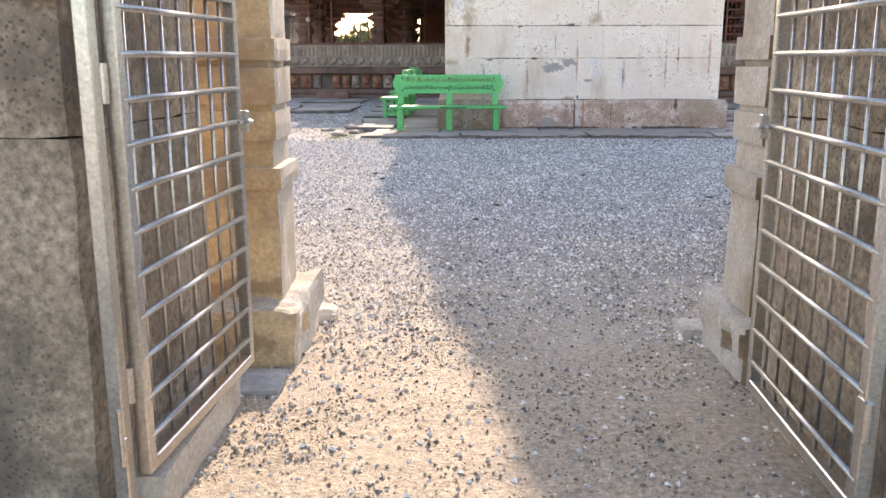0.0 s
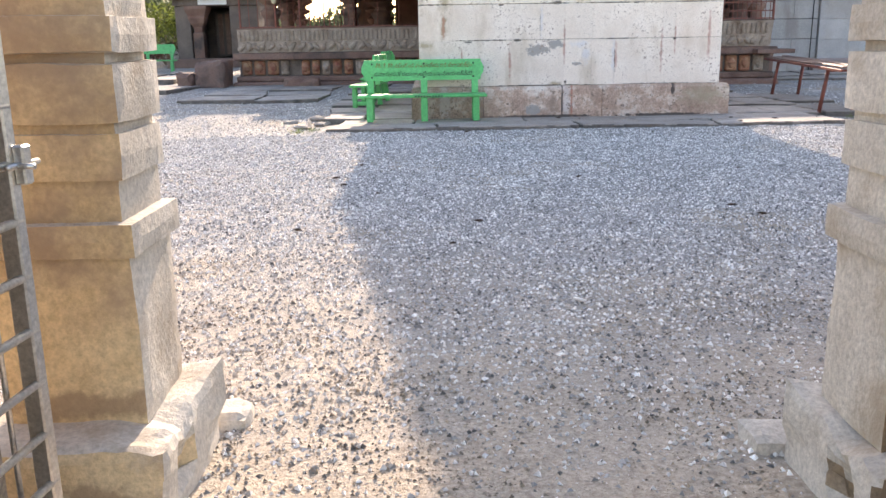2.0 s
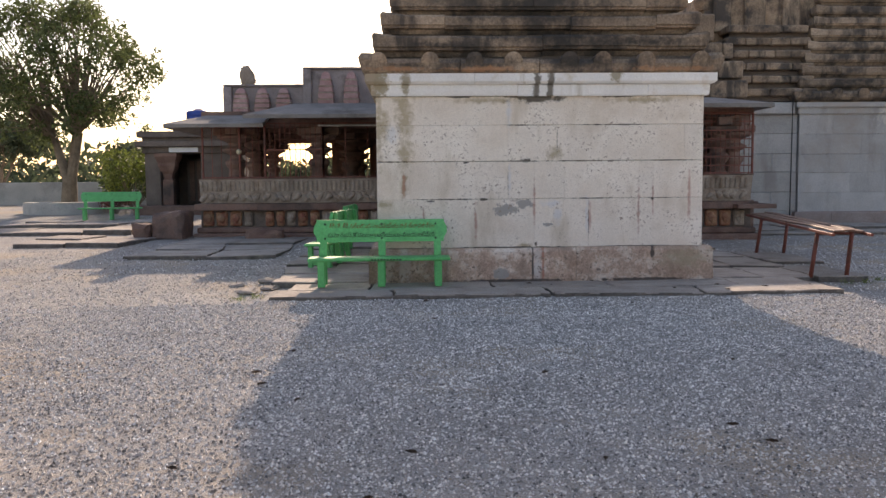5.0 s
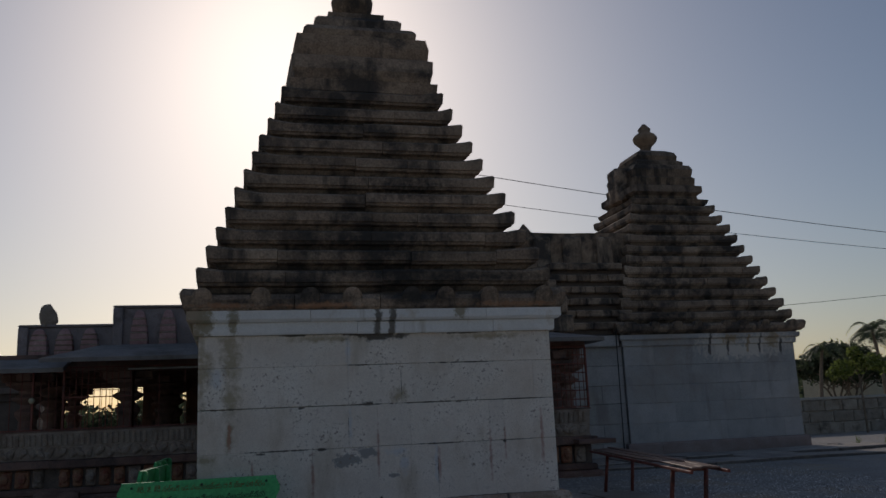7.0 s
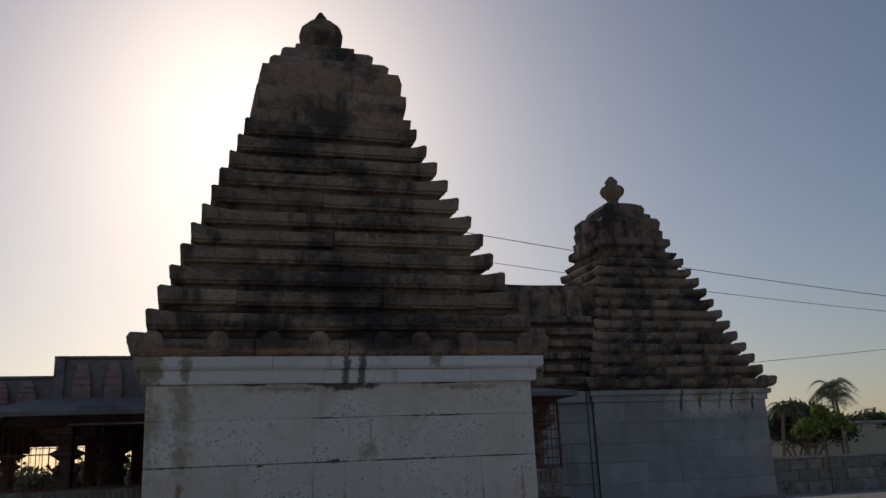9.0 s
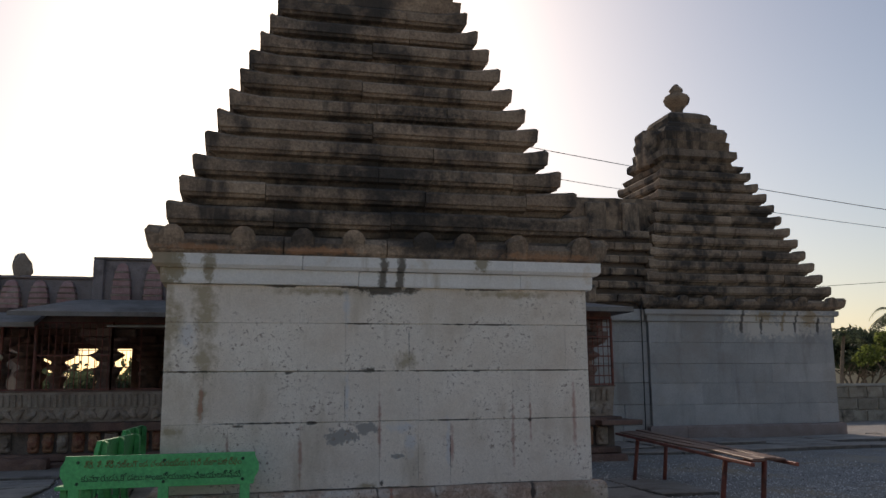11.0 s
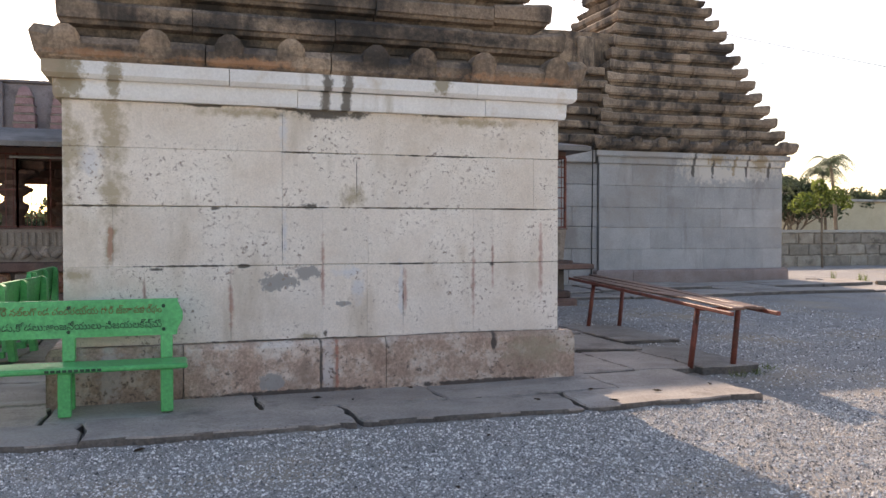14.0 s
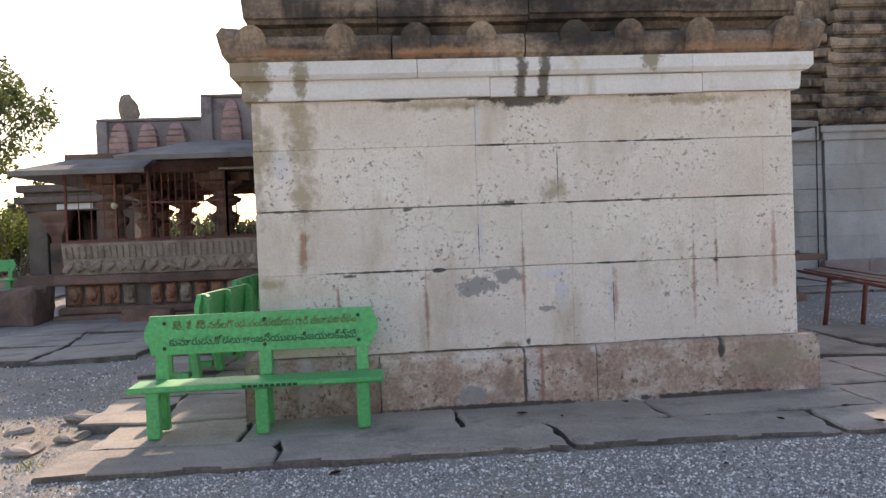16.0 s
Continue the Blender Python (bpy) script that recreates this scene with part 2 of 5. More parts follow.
TIER = material("weathered_granite", (0.225, 0.155, 0.108), (0.41, 0.30, 0.21), 2.8, 30, 0.93, 0.9, spread=0.22, grit=0.42, stain=(0.055, 0.048, 0.044), stain_scale=1.1, stain_edge=(0.48, 0.61), streak=((0.05, 0.043, 0.038), (2.2, 2.2, 0.5), (0.52, 0.64), 0.85), marks=(
    ((0.045, 0.04, 0.036), 0.9, 1.1, ((0.9, 3.58, 2.6, 0.3), (1.3, 3.2, 1.3, 0.2), (0.9, 4.05, 2.8, 0.5), (2.4, 3.5, 1.6, 0.2), (-0.4, 3.45, 1.4, 0.16), (-1.0, 3.15, 0.7, 0.1), (1.4, 4.9, 1.6, 0.5), (0.4, 6.0, 1.4, 0.6))),
    ((0.46, 0.22, 0.1), 0.6, 0.7, ((0.0, 3.1, 1.1, 0.09), (2.7, 3.1, 1.3, 0.09), (-1.2, 3.11, 0.8, 0.07)))))
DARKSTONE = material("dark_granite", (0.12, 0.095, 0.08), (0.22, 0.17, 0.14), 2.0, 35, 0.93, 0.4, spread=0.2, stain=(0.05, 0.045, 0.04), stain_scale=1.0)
GREYWALL = material("grey_limewash", (0.37, 0.36, 0.355), (0.48, 0.465, 0.45), 1.6, 45, 0.92, 0.3, spread=0.12, streak=((0.27, 0.24, 0.22), (1.8, 1.8, 0.5), (0.54, 0.7), 0.7), marks=(
    ((0.66, 0.6, 0.53), 0.85, 0.5, ((12.7, 3.25, 1.5, 0.75), (14.2, 3.3, 1.9, 0.7), (13.4, 3.1, 2.2, 0.4))), ((0.36, 0.26, 0.15), 0.8, 0.5, ((13.0, 3.45, 0.5, 0.3), (14.4, 3.4, 0.4, 0.5), (13.6, 3.3, 0.12, 0.6))), ((0.07, 0.06, 0.055), 0.85, 0.4, ((12.35, 3.3, 0.1, 0.7), (12.95, 3.2, 0.08, 0.5), (14.0, 3.3, 0.08, 0.6), (14.7, 3.2, 0.1, 0.5)))), stain=(0.38, 0.33, 0.29), stain_scale=0.7, stain_edge=(0.5, 0.7))
JOINT = material("joint_mortar", (0.10, 0.08, 0.065), (0.66, 0.58, 0.49), 3.5, 40, 0.95, 0.3)
STEEL = material("stainless_steel", (0.52, 0.5, 0.47), (0.64, 0.62, 0.59), 6, 90, 0.34, 0.05, metal=1.0)
OCHRE = material("ochre_washed_granite", (0.56, 0.40, 0.22), (0.68, 0.54, 0.34), 3.0, 55, 0.93, 0.45, spread=0.08, stain=(0.36, 0.26, 0.18), stain_scale=2.6, stain_edge=(0.5, 0.66), marks=(((0.37, 0.27, 0.185), 0.75, 1.2, ((-2.3, 1.25, 0.5, 0.9), (-2.15, 0.95, 0.3, 0.3))), ((0.5, 0.45, 0.39), 0.7, 0.9, ((-2.1, 0.5, 0.14, 0.6),)), ((0.3, 0.2, 0.13), 0.7, 0.6, ((-2.3, 0.3, 0.6, 0.08), (-2.3, 0.1, 0.3, 0.12)))))
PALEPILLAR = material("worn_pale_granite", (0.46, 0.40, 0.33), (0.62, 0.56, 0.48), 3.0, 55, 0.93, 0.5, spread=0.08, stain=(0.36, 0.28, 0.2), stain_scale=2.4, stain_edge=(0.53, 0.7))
BROWNPILLAR = material("brown_stained_granite", (0.27, 0.18, 0.11), (0.46, 0.35, 0.23), 3.5, 55, 0.93, 0.5, spread=0.08, stain=(0.09, 0.07, 0.05), stain_scale=2.6, stain_edge=(0.5, 0.66))
JAMB = material("speckled_granite", (0.25, 0.185, 0.13), (0.47, 0.385, 0.29), 2.6, 34, 0.92, 0.8, spread=0.1, stain=(0.15, 0.12, 0.095), stain_scale=2.2, stain_edge=(0.5, 0.66), dots=(55, 0.34, (0.1, 0.085, 0.07)), grit=0.65)
GREEN = material("green_enamel", (0.06, 0.42, 0.13), (0.095, 0.52, 0.18), 3.0, 30, 0.42, 0.12, spread=0.06, stain=(0.03, 0.24, 0.07), stain_scale=3.0, stain_edge=(0.6, 0.75))
EDGE = material("dark_flagstone_side", (0.10, 0.088, 0.078), (0.24, 0.205, 0.175), 5, 40, 0.95, 0.8, spread=0.15)
GOLDINK = material("brown_lettering", (0.13, 0.10, 0.02), (0.2, 0.15, 0.04), 3, 30, 0.5, 0)
INK = material("dark_green_lettering", (0.008, 0.05, 0.02), (0.012, 0.07, 0.03), 3, 30, 0.5, 0)
RUST = material("red_oxide_iron", (0.17, 0.045, 0.03), (0.26, 0.075, 0.05), 5, 50, 0.6, 0.2, spread=0.12, stain=(0.09, 0.035, 0.025), stain_scale=4)
PLANK = material("worn_reddish_plank", (0.13, 0.07, 0.05), (0.25, 0.15, 0.11), 4, 50, 0.55, 0.25, spread=0.12, stretch=(6, 1, 6))
CARVED = material("carved_sandstone", (0.32, 0.25, 0.2), (0.46, 0.38, 0.31), 3.0, 40, 0.92, 0.45, spread=0.1, stain=(0.2, 0.14, 0.1), stain_scale=1.8, stain_edge=(0.5, 0.66))
REDPANEL = material("ochre_red_carving", (0.30, 0.09, 0.06), (0.42, 0.26, 0.15), 5.0, 40, 0.92, 0.4, spread=0.1)
HALLSTONE = material("hall_granite", (0.17, 0.095, 0.075), (0.29, 0.185, 0.145), 2.4, 40, 0.9, 0.35, spread=0.12, stain=(0.07, 0.055, 0.05), stain_scale=1.2)
ROOFSLAB = material("cemented_roof_slab", (0.2, 0.18, 0.165), (0.31, 0.28, 0.255), 1.6, 40, 0.92, 0.3, spread=0.06, stain=(0.14, 0.12, 0.1), stain_scale=1.0, stain_edge=(0.54, 0.7))
STRIPE = material("pink_white_limewash", (0.42, 0.24, 0.23), (0.56, 0.38, 0.36), 6, 40, 0.92, 0.3, spread=0.1)
PARAPET = material("mauve_grey_granite", (0.24, 0.205, 0.2), (0.37, 0.32, 0.315), 2.2, 40, 0.92, 0.35, spread=0.1, stain=(0.11, 0.09, 0.085), stain_scale=1.6, stain_edge=(0.52, 0.68))
BARK = material("pale_bark", (0.16, 0.12, 0.085), (0.27, 0.21, 0.15), 4, 40, 0.95, 0.6)
def leaf_material(name, low, high):
    m = material(name, low, high, 0.7, 12, 0.55, 0, island=0.45)
    n, l = m.node_tree.nodes, m.node_tree.links
    b, t, mx = n["Principled BSDF"], n.new("ShaderNodeBsdfTranslucent"), n.new("ShaderNodeMixShader")
    l.new(b.inputs["Base Color"].links[0].from_socket, t.inputs["Color"])
    mx.inputs[0].default_value = 0.5
    l.new(b.outputs[0], mx.inputs[1])
    l.new(t.outputs[0], mx.inputs[2])
    l.new(mx.outputs[0], n["Material Output"].inputs["Surface"])
    return m


LEAF = leaf_material("green_leaves", (0.09, 0.115, 0.04), (0.15, 0.18, 0.07))
SHRUB = leaf_material("yellow_green_leaves", (0.12, 0.16, 0.035), (0.2, 0.24, 0.06))
FARGREEN = leaf_material("far_foliage", (0.06, 0.085, 0.045), (0.11, 0.13, 0.07))
DRYLEAF = material("dead_leaves", (0.05, 0.035, 0.025), (0.12, 0.07, 0.04), 8, 60, 0.9, 0.2)
BLUE = material("blue_plastic", (0.02, 0.06, 0.3), (0.03, 0.09, 0.4), 3, 30, 0.4, 0)
BLACKP = material("black_plastic", (0.012, 0.012, 0.013), (0.02, 0.02, 0.022), 3, 30, 0.45, 0)
CEMENT = material("cement_render", (0.40, 0.38, 0.35), (0.52, 0.49, 0.45), 1.4, 30, 0.93, 0.25, stain=(0.26, 0.24, 0.22), stain_scale=0.8, stain_edge=(0.52, 0.7))
CREAM = material("cream_paint", (0.55, 0.47, 0.32), (0.64, 0.56, 0.4), 1.0, 30, 0.9, 0.1)
RUBBLE = material("rubble_stone", (0.26, 0.22, 0.18), (0.42, 0.37, 0.31), 2.0, 35, 0.95, 0.5, spread=0.2, stain=(0.13, 0.11, 0.09), stain_scale=1.5)
GREYPINK = material("pinkish_grey_plinth", (0.27, 0.2, 0.18), (0.38, 0.31, 0.29), 1.8, 40, 0.92, 0.35, spread=0.12)


# ---- building blocks ----
def part(name, bm, mat, parent=None, label="", smooth=False):
    me = bpy.data.meshes.new(name)
    bmesh.ops.recalc_face_normals(bm, faces=bm.faces)
    if smooth:
        for f in bm.faces:
            f.smooth = True
    bm.to_mesh(me)
    bm.free()
    for m in mat if isinstance(mat, (list, tuple)) else (mat,):
        me.materials.append(m)
    ob = new(name, me)
    ob.parent = parent
    if label:
        tagged(ob, label)
    return ob


def thing(name, label, category, group="", kind="", at=None):
    ob = new(name)
    ob.empty_display_size = 0.1
    if at is not None:
        ob.matrix_basis = at
    return tagged(ob, label, category, group, kind)


def box(bm, x0, x1, y0, y1, z0, z1, c=0.0, wob=0.0, m=None):
    """A block with chamfered edges (c) and uneven corners (wob)."""
    j = lambda: random.uniform(-wob, wob)
    lo, hi = (x0, y0, z0), (x1, y1, z1)
    if c <= 0:
        vs = [bm.verts.new((hi[0] if i & 1 else lo[0], hi[1] if i & 2 else lo[1], hi[2] if i & 4 else lo[2])) for i in range(8)]
        for v in vs:
            v.co += Vector((j(), j(), j()))
        fs = ((0, 2, 3, 1), (4, 5, 7, 6), (0, 1, 5, 4), (2, 6, 7, 3), (0, 4, 6, 2), (1, 3, 7, 5))
        out = [bm.faces.new([vs[k] for k in f]) for f in fs]
    else:
        c = min(c, (x1 - x0) * 0.4, (y1 - y0) * 0.4, (z1 - z0) * 0.4)
        vv = {}
        for i in range(8):
            s = [1 if i & (1 << k) else 0 for k in range(3)]
            jit = Vector((j(), j(), j()))
            for ax in range(3):
                p = [0, 0, 0]
                for k in range(3):
                    base = hi[k] if s[k] else lo[k]
                    p[k] = base if k == ax else base + (-c if s[k] else c)
                vv[i, ax] = bm.verts.new(Vector(p) + jit)
        vs = list(vv.values())
        for ax in range(3):
            a, b = [k for k in range(3) if k != ax]
            for side in (0, 1):
                q = [side << ax, (side << ax) | (1 << a), (side << ax) | (1 << a) | (1 << b), (side << ax) | (1 << b)]
                bm.faces.new([vv[i, ax] for i in q])
        for i in range(8):
            bm.faces.new([vv[i, 0], vv[i, 1], vv[i, 2]])
            for ax in range(3):
                if not i & (1 << ax):
                    k = i | (1 << ax)
                    a, b = [q for q in range(3) if q != ax]
                    bm.faces.new([vv[i, a], vv[k, a], vv[k, b], vv[i, b]])
    if m is not None:
        for v in vs:
            v.co = m @ v.co
    return vs


def tube(bm, a, b, r, n=8, r2=None):
    a, b = Vector(a), Vector(b)
    r2 = r if r2 is None else r2
    q = (b - a).to_track_quat("Z", "Y").to_matrix()
    rings = []
    for p, rr in ((a, r), (b, r2)):
        rings.append([bm.verts.new(p + q @ Vector((rr * math.cos(k * math.tau / n), rr * math.sin(k * math.tau / n), 0))) for k in range(n)])
    for k in range(n):
        bm.faces.new((rings[0][k], rings[0][(k + 1) % n], rings[1][(k + 1) % n], rings[1][k]))
    bm.faces.new(rings[0][::-1])
    bm.faces.new(rings[1])


def lathe(bm, prof, n=20, at=(0, 0, 0), square=0.0, turn=0.0):
    """Turns (radius, height) pairs about z. square: 1 gives a four-sided body."""
    rings = []
    for r, z in prof:
        ring = []
        for k in range(n):
            a = k * math.tau / n + turn
            s = 1 / max(abs(math.cos(a - turn)), abs(math.sin(a - turn)))
            f = r * (1 + (s - 1) * square)
            ring.append(bm.verts.new((at[0] + f * math.cos(a), at[1] + f * math.sin(a), at[2] + z)))
        rings.append(ring)
    for lo, hi in zip(rings, rings[1:]):
        for k in range(n):
            bm.faces.new((lo[k], lo[(k + 1) % n], hi[(k + 1) % n], hi[k]))
    bm.faces.new(rings[0][::-1])
    bm.faces.new(rings[-1])


def extrude_along(bm, prof, u0, u1, place, ends=(0.0, 0.0), lift=(0.0, 0.0)):
    """A moulded stone: profile of (out, z) pairs from u0 to u1. ends: mitre (1: 45 degrees); lift: how far the upper outer lip rises at either end."""
    top = max(z for _, z in prof)
    bot = min(z for _, z in prof)
    cuts = [u0, u0 + 0.12, u1 - 0.12, u1] if (lift[0] or lift[1]) and u1 - u0 > 0.4 else [u0, u1]
    rings = []
    for i, u in enumerate(cuts):
        ring = []
        for o, z in prof:
            uu, zz, oo = u, z, o
            if i == 0:
                uu = u - ends[0] * o
            if i == len(cuts) - 1:
                uu = u + ends[1] * o
            up = lift[0] if i == 0 else lift[1] if i == len(cuts) - 1 else 0
            if up and z > bot + 0.5 * (top - bot):
                zz, oo = z + up, o + 0.25 * up
                if i == 0:
                    uu -= ends[0] * 0.25 * up
                else:
                    uu += ends[1] * 0.25 * up
            ring.append(bm.verts.new(place(uu, oo, zz)))
        rings.append(ring)
    n = len(prof)
    for a, b in zip(rings, rings[1:]):
        for k in range(n):
            bm.faces.new((a[k], b[k], b[(k + 1) % n], a[(k + 1) % n]))
    bm.faces.new(rings[0])
    bm.faces.new(rings[-1][::-1])


def side_place(cx, cy, h, side):
    """Maps (u along the side, o outwards from the wall line, z) of side 0 front, 1 right, 2 back, 3 left."""
    def f(u, o, z):
        x, y = u, -(h + o)
        for _ in range(side):
            x, y = -y, x
        return (cx + x, cy + y, z)
    return f


def splits(length, lo, hi):
    """Uneven joints along a course."""
    out, u = [0.0], 0.0
    while True:
        u += random.uniform(lo, hi)
        if u > length - lo * 0.6:
            break
        out.append(u)
    return out + [length]


def course_stones(parent, name, cx, cy, h, prof, mat, lo, hi, lift=0.0, gap=0.008, sides=(0, 1, 2, 3), wob=0.012, front=None):
    """One course round a square: single stones with mitred, uptilted corners."""
    for s in sides:
        cuts = [c - cx + h for c in front] if front and s == 0 else splits(2 * h, lo, hi)
        for i, (a, b) in enumerate(zip(cuts, cuts[1:])):
            first, last = i == 0, i == len(cuts) - 2
            bm = bmesh.new()
            dz, do = random.uniform(-wob, wob), random.uniform(-wob, wob)
            pl = side_place(cx, cy, h, s)
            extrude_along(bm, [(o + (do if o > 0.02 else 0), z + dz) for o, z in prof], a - h + (0 if first else gap), b - h - (0 if last else gap), pl,
                          (1.0 if first else 0.0, 1.0 if last else 0.0), (lift if first else 0, lift if last else 0))
            part(name, bm, mat, parent)


ANTEFIX = (-2.33, -1.6, -0.97, -0.42, 0.38, 0.85, 1.47, 2.26)


def shrine(name, label, cx, cy, h, z_plinth, z_wall, tiers, eave, cap, kal, wall_rows, wall_mat, plinth_mat, band_mat, z0=0.0, crown_shift=0.0):
    """A square shrine with plinth, coursed wall, eave and stepped pyramid tower."""
    top = thing(name, label, "temple")
    bm = bmesh.new()
    box(bm, cx - h + 0.03, cx + h - 0.03, cy - h + 0.03, cy + h - 0.03, z0 - 0.2, z_wall + 0.3)
    core = part("wall_core", bm, JOINT, top)
    # plinth
    bm = bmesh.new()
    box(bm, cx - h - 0.02, cx + h + 0.02, cy - h - 0.02, cy + h + 0.02, z0 - 0.1, z_plinth - 0.02)
    plinth = part("plinth", bm, JOINT, top)
    course_stones(plinth, "plinth_stone", cx, cy, h, [(0, z0 - 0.1), (0.13, z0 - 0.1), (0.13, z_plinth - 0.05), (0.10, z_plinth), (0, z_plinth)], plinth_mat, 0.7, 1.9, 0, 0.004, (0, 1, 3), 0.006)
    # coursed wall
    for a, b, lo, hi, *front in wall_rows:
        course_stones(core, "wall_block", cx, cy, h, [(-0.2, a + 0.002), (-0.002, a + 0.002), (0.004, a + 0.007), (0.004, b - 0.007), (-0.002, b - 0.002), (-0.2, b - 0.002)], wall_mat, lo, hi, 0, 0.0012, (0, 1, 3), 0.003, front)
    # band below the eave
    band = z_wall
    bm = bmesh.new()
    box(bm, cx - h, cx + h, cy - h, cy + h, band, band + 0.31)
    bandp = part("cornice", bm, JOINT, top)
    course_stones(bandp, "cornice_stone", cx, cy, h, [(0, band), (0.055, band), (0.065, band + 0.03), (0.07, band + 0.16), (0, band + 0.16)], band_mat, 1.2, 2.4, 0, 0.003, (0, 1, 3), 0.004)
    course_stones(bandp, "cornice_stone", cx, cy, h, [(0, band + 0.165), (0.12, band + 0.165), (0.15, band + 0.20), (0.15, band + 0.31), (0, band + 0.31)], band_mat, 1.2, 2.4, 0, 0.003, (0, 1, 3), 0.004)
    # eave
    eh, ez = eave
    eb = band + 0.31
    bm = bmesh.new()
    box(bm, cx - h - 0.05, cx + h + 0.05, cy - h - 0.05, cy + h + 0.05, eb, ez - 0.02)
    ev = part("eave", bm, DARKSTONE, top)
    o = eh - h
    course_stones(ev, "eave_stone", cx, cy, h, [(0, eb), (0.06, eb), (0.10, eb + 0.05), (o - 0.10, ez - 0.24), (o - 0.02, ez - 0.17), (o, ez - 0.08), (o - 0.04, ez - 0.015), (o - 0.15, ez), (0, ez)], TIER, 0.8, 1.7, 0.08, 0.006)
    for s in (0, 1, 3):
        pl = side_place(cx, cy, h, s)
        for k8 in ANTEFIX:
            u = k8 * h / 2.37
            bm = bmesh.new()
            w = 0.125 * h / 2.37
            pts = [(-w, -0.19), (-w, -0.02), (-w * 0.75, 0.035), (-w * 0.3, 0.075), (w * 0.3, 0.075), (w * 0.75, 0.035), (w, -0.02), (w, -0.19)]
            fr = [bm.verts.new(pl(u + a, o + 0.035 if b > -0.1 else o - 0.03, ez + b)) for a, b in pts]
            bk = [bm.verts.new(pl(u + a, o - 0.16, ez + b)) for a, b in pts]
            bm.faces.new(fr)
            bm.faces.new(bk[::-1])
            for k in range(len(pts)):
                bm.faces.new((fr[k], bk[k], bk[(k + 1) % len(pts)], fr[(k + 1) % len(pts)]))
            part("antefix", bm, TIER, ev)
    # tiers
    zprev = ez
    tx = cx + 0.4 * crown_shift
    for th, tz in tiers:
        # Core shows in the gap below each course; its dark colour deepens the shade there.
        bm = bmesh.new()
        box(bm, tx - th + 0.17, tx + th - 0.17, cy - th + 0.17, cy + th - 0.17, zprev - 0.12, tz - 0.03, 0, 0.01)
        tier = part("tier", bm, DARKSTONE, top)
        d = tz - zprev
        hh = th - 0.24
        course_stones(tier, "tier_stone", tx, cy, hh, [(0, zprev + d * 0.18), (0.09, zprev + d * 0.16), (0.13, zprev + d * 0.34), (0.2, zprev + d * 0.4), (0.215, zprev + d * 0.5), (0.238, zprev + d * 0.54), (0.24, zprev + d * 0.9), (0.21, tz), (0, tz)], TIER, 0.6, 1.9, 0.045, 0.0035, wob=0.016)
        zprev = tz
    # crowning block
    bm = bmesh.new()
    for (ha, za), (hb, zb) in zip(cap, cap[1:]):
        lathe(bm, [(ha, za), (hb, zb)], 32, (cx + crown_shift, cy, 0), 0.97, 0)
    crown = part("crown", bm, TIER, top)
    bm = bmesh.new()
    lathe(bm, kal, 24, (cx + crown_shift, cy, 0))
    part("finial", bm, TIER, top, "round carved stone finial", True)
    return top


# ---- ground ----
def slope(y, x=0.0):
    """The yard rises gently behind the white shrine and levels out to the east."""
    return 0.024 * min(max(y - 15.5, 0.0), 30.0) * min(max((22.0 - x) / 6.0, 0.0), 1.0)


def ground_height(x, y):
    bank = 0.045 * max(0.0, 1 - abs(y - 14.35) / 0.7) if -3.0 < x < 4.7 else 0.0
    return bank + slope(y, x) + 0.012 * noise.noise((x * 0.9, y * 0.9, 0)) + 0.008 * noise.noise((x * 3.1, y * 3.1, 4)) + 0.011 * noise.noise((x * 7.3, y * 7.3, 9)) + 0.006 * noise.noise((x * 15.0, y * 15.0, 2))


def axis(lo, hi, fine_lo, fine_hi, step):
    a = list(np.arange(fine_lo, fine_hi, step)) + [fine_hi]
    d = step
    up = [fine_hi]
    while up[-1] < hi:
        d *= 1.25
        up.append(min(hi, up[-1] + d))
    d = step
    dn = [fine_lo]
    while dn[-1] > lo:
        d *= 1.25
        dn.append(max(lo, dn[-1] - d))
    return dn[:0:-1] + a + up[1:]


xs, ys = axis(-1500, 1500, -4.6, 5.6, 0.05), axis(-300, 2500, 1.6, 14.4, 0.05)
bm = bmesh.new()
grid = [[bm.verts.new((x, y, ground_height(x, y))) for x in xs] for y in ys]
for ra, rb in zip(grid, grid[1:]):
    for k in range(len(xs) - 1):
        bm.faces.new((ra[k], ra[k + 1], rb[k + 1], rb[k]))
tagged(part("ground", bm, GRAVEL, smooth=True), "pale grey gravel and sandy earth of the temple yard", "ground", kind="structure")

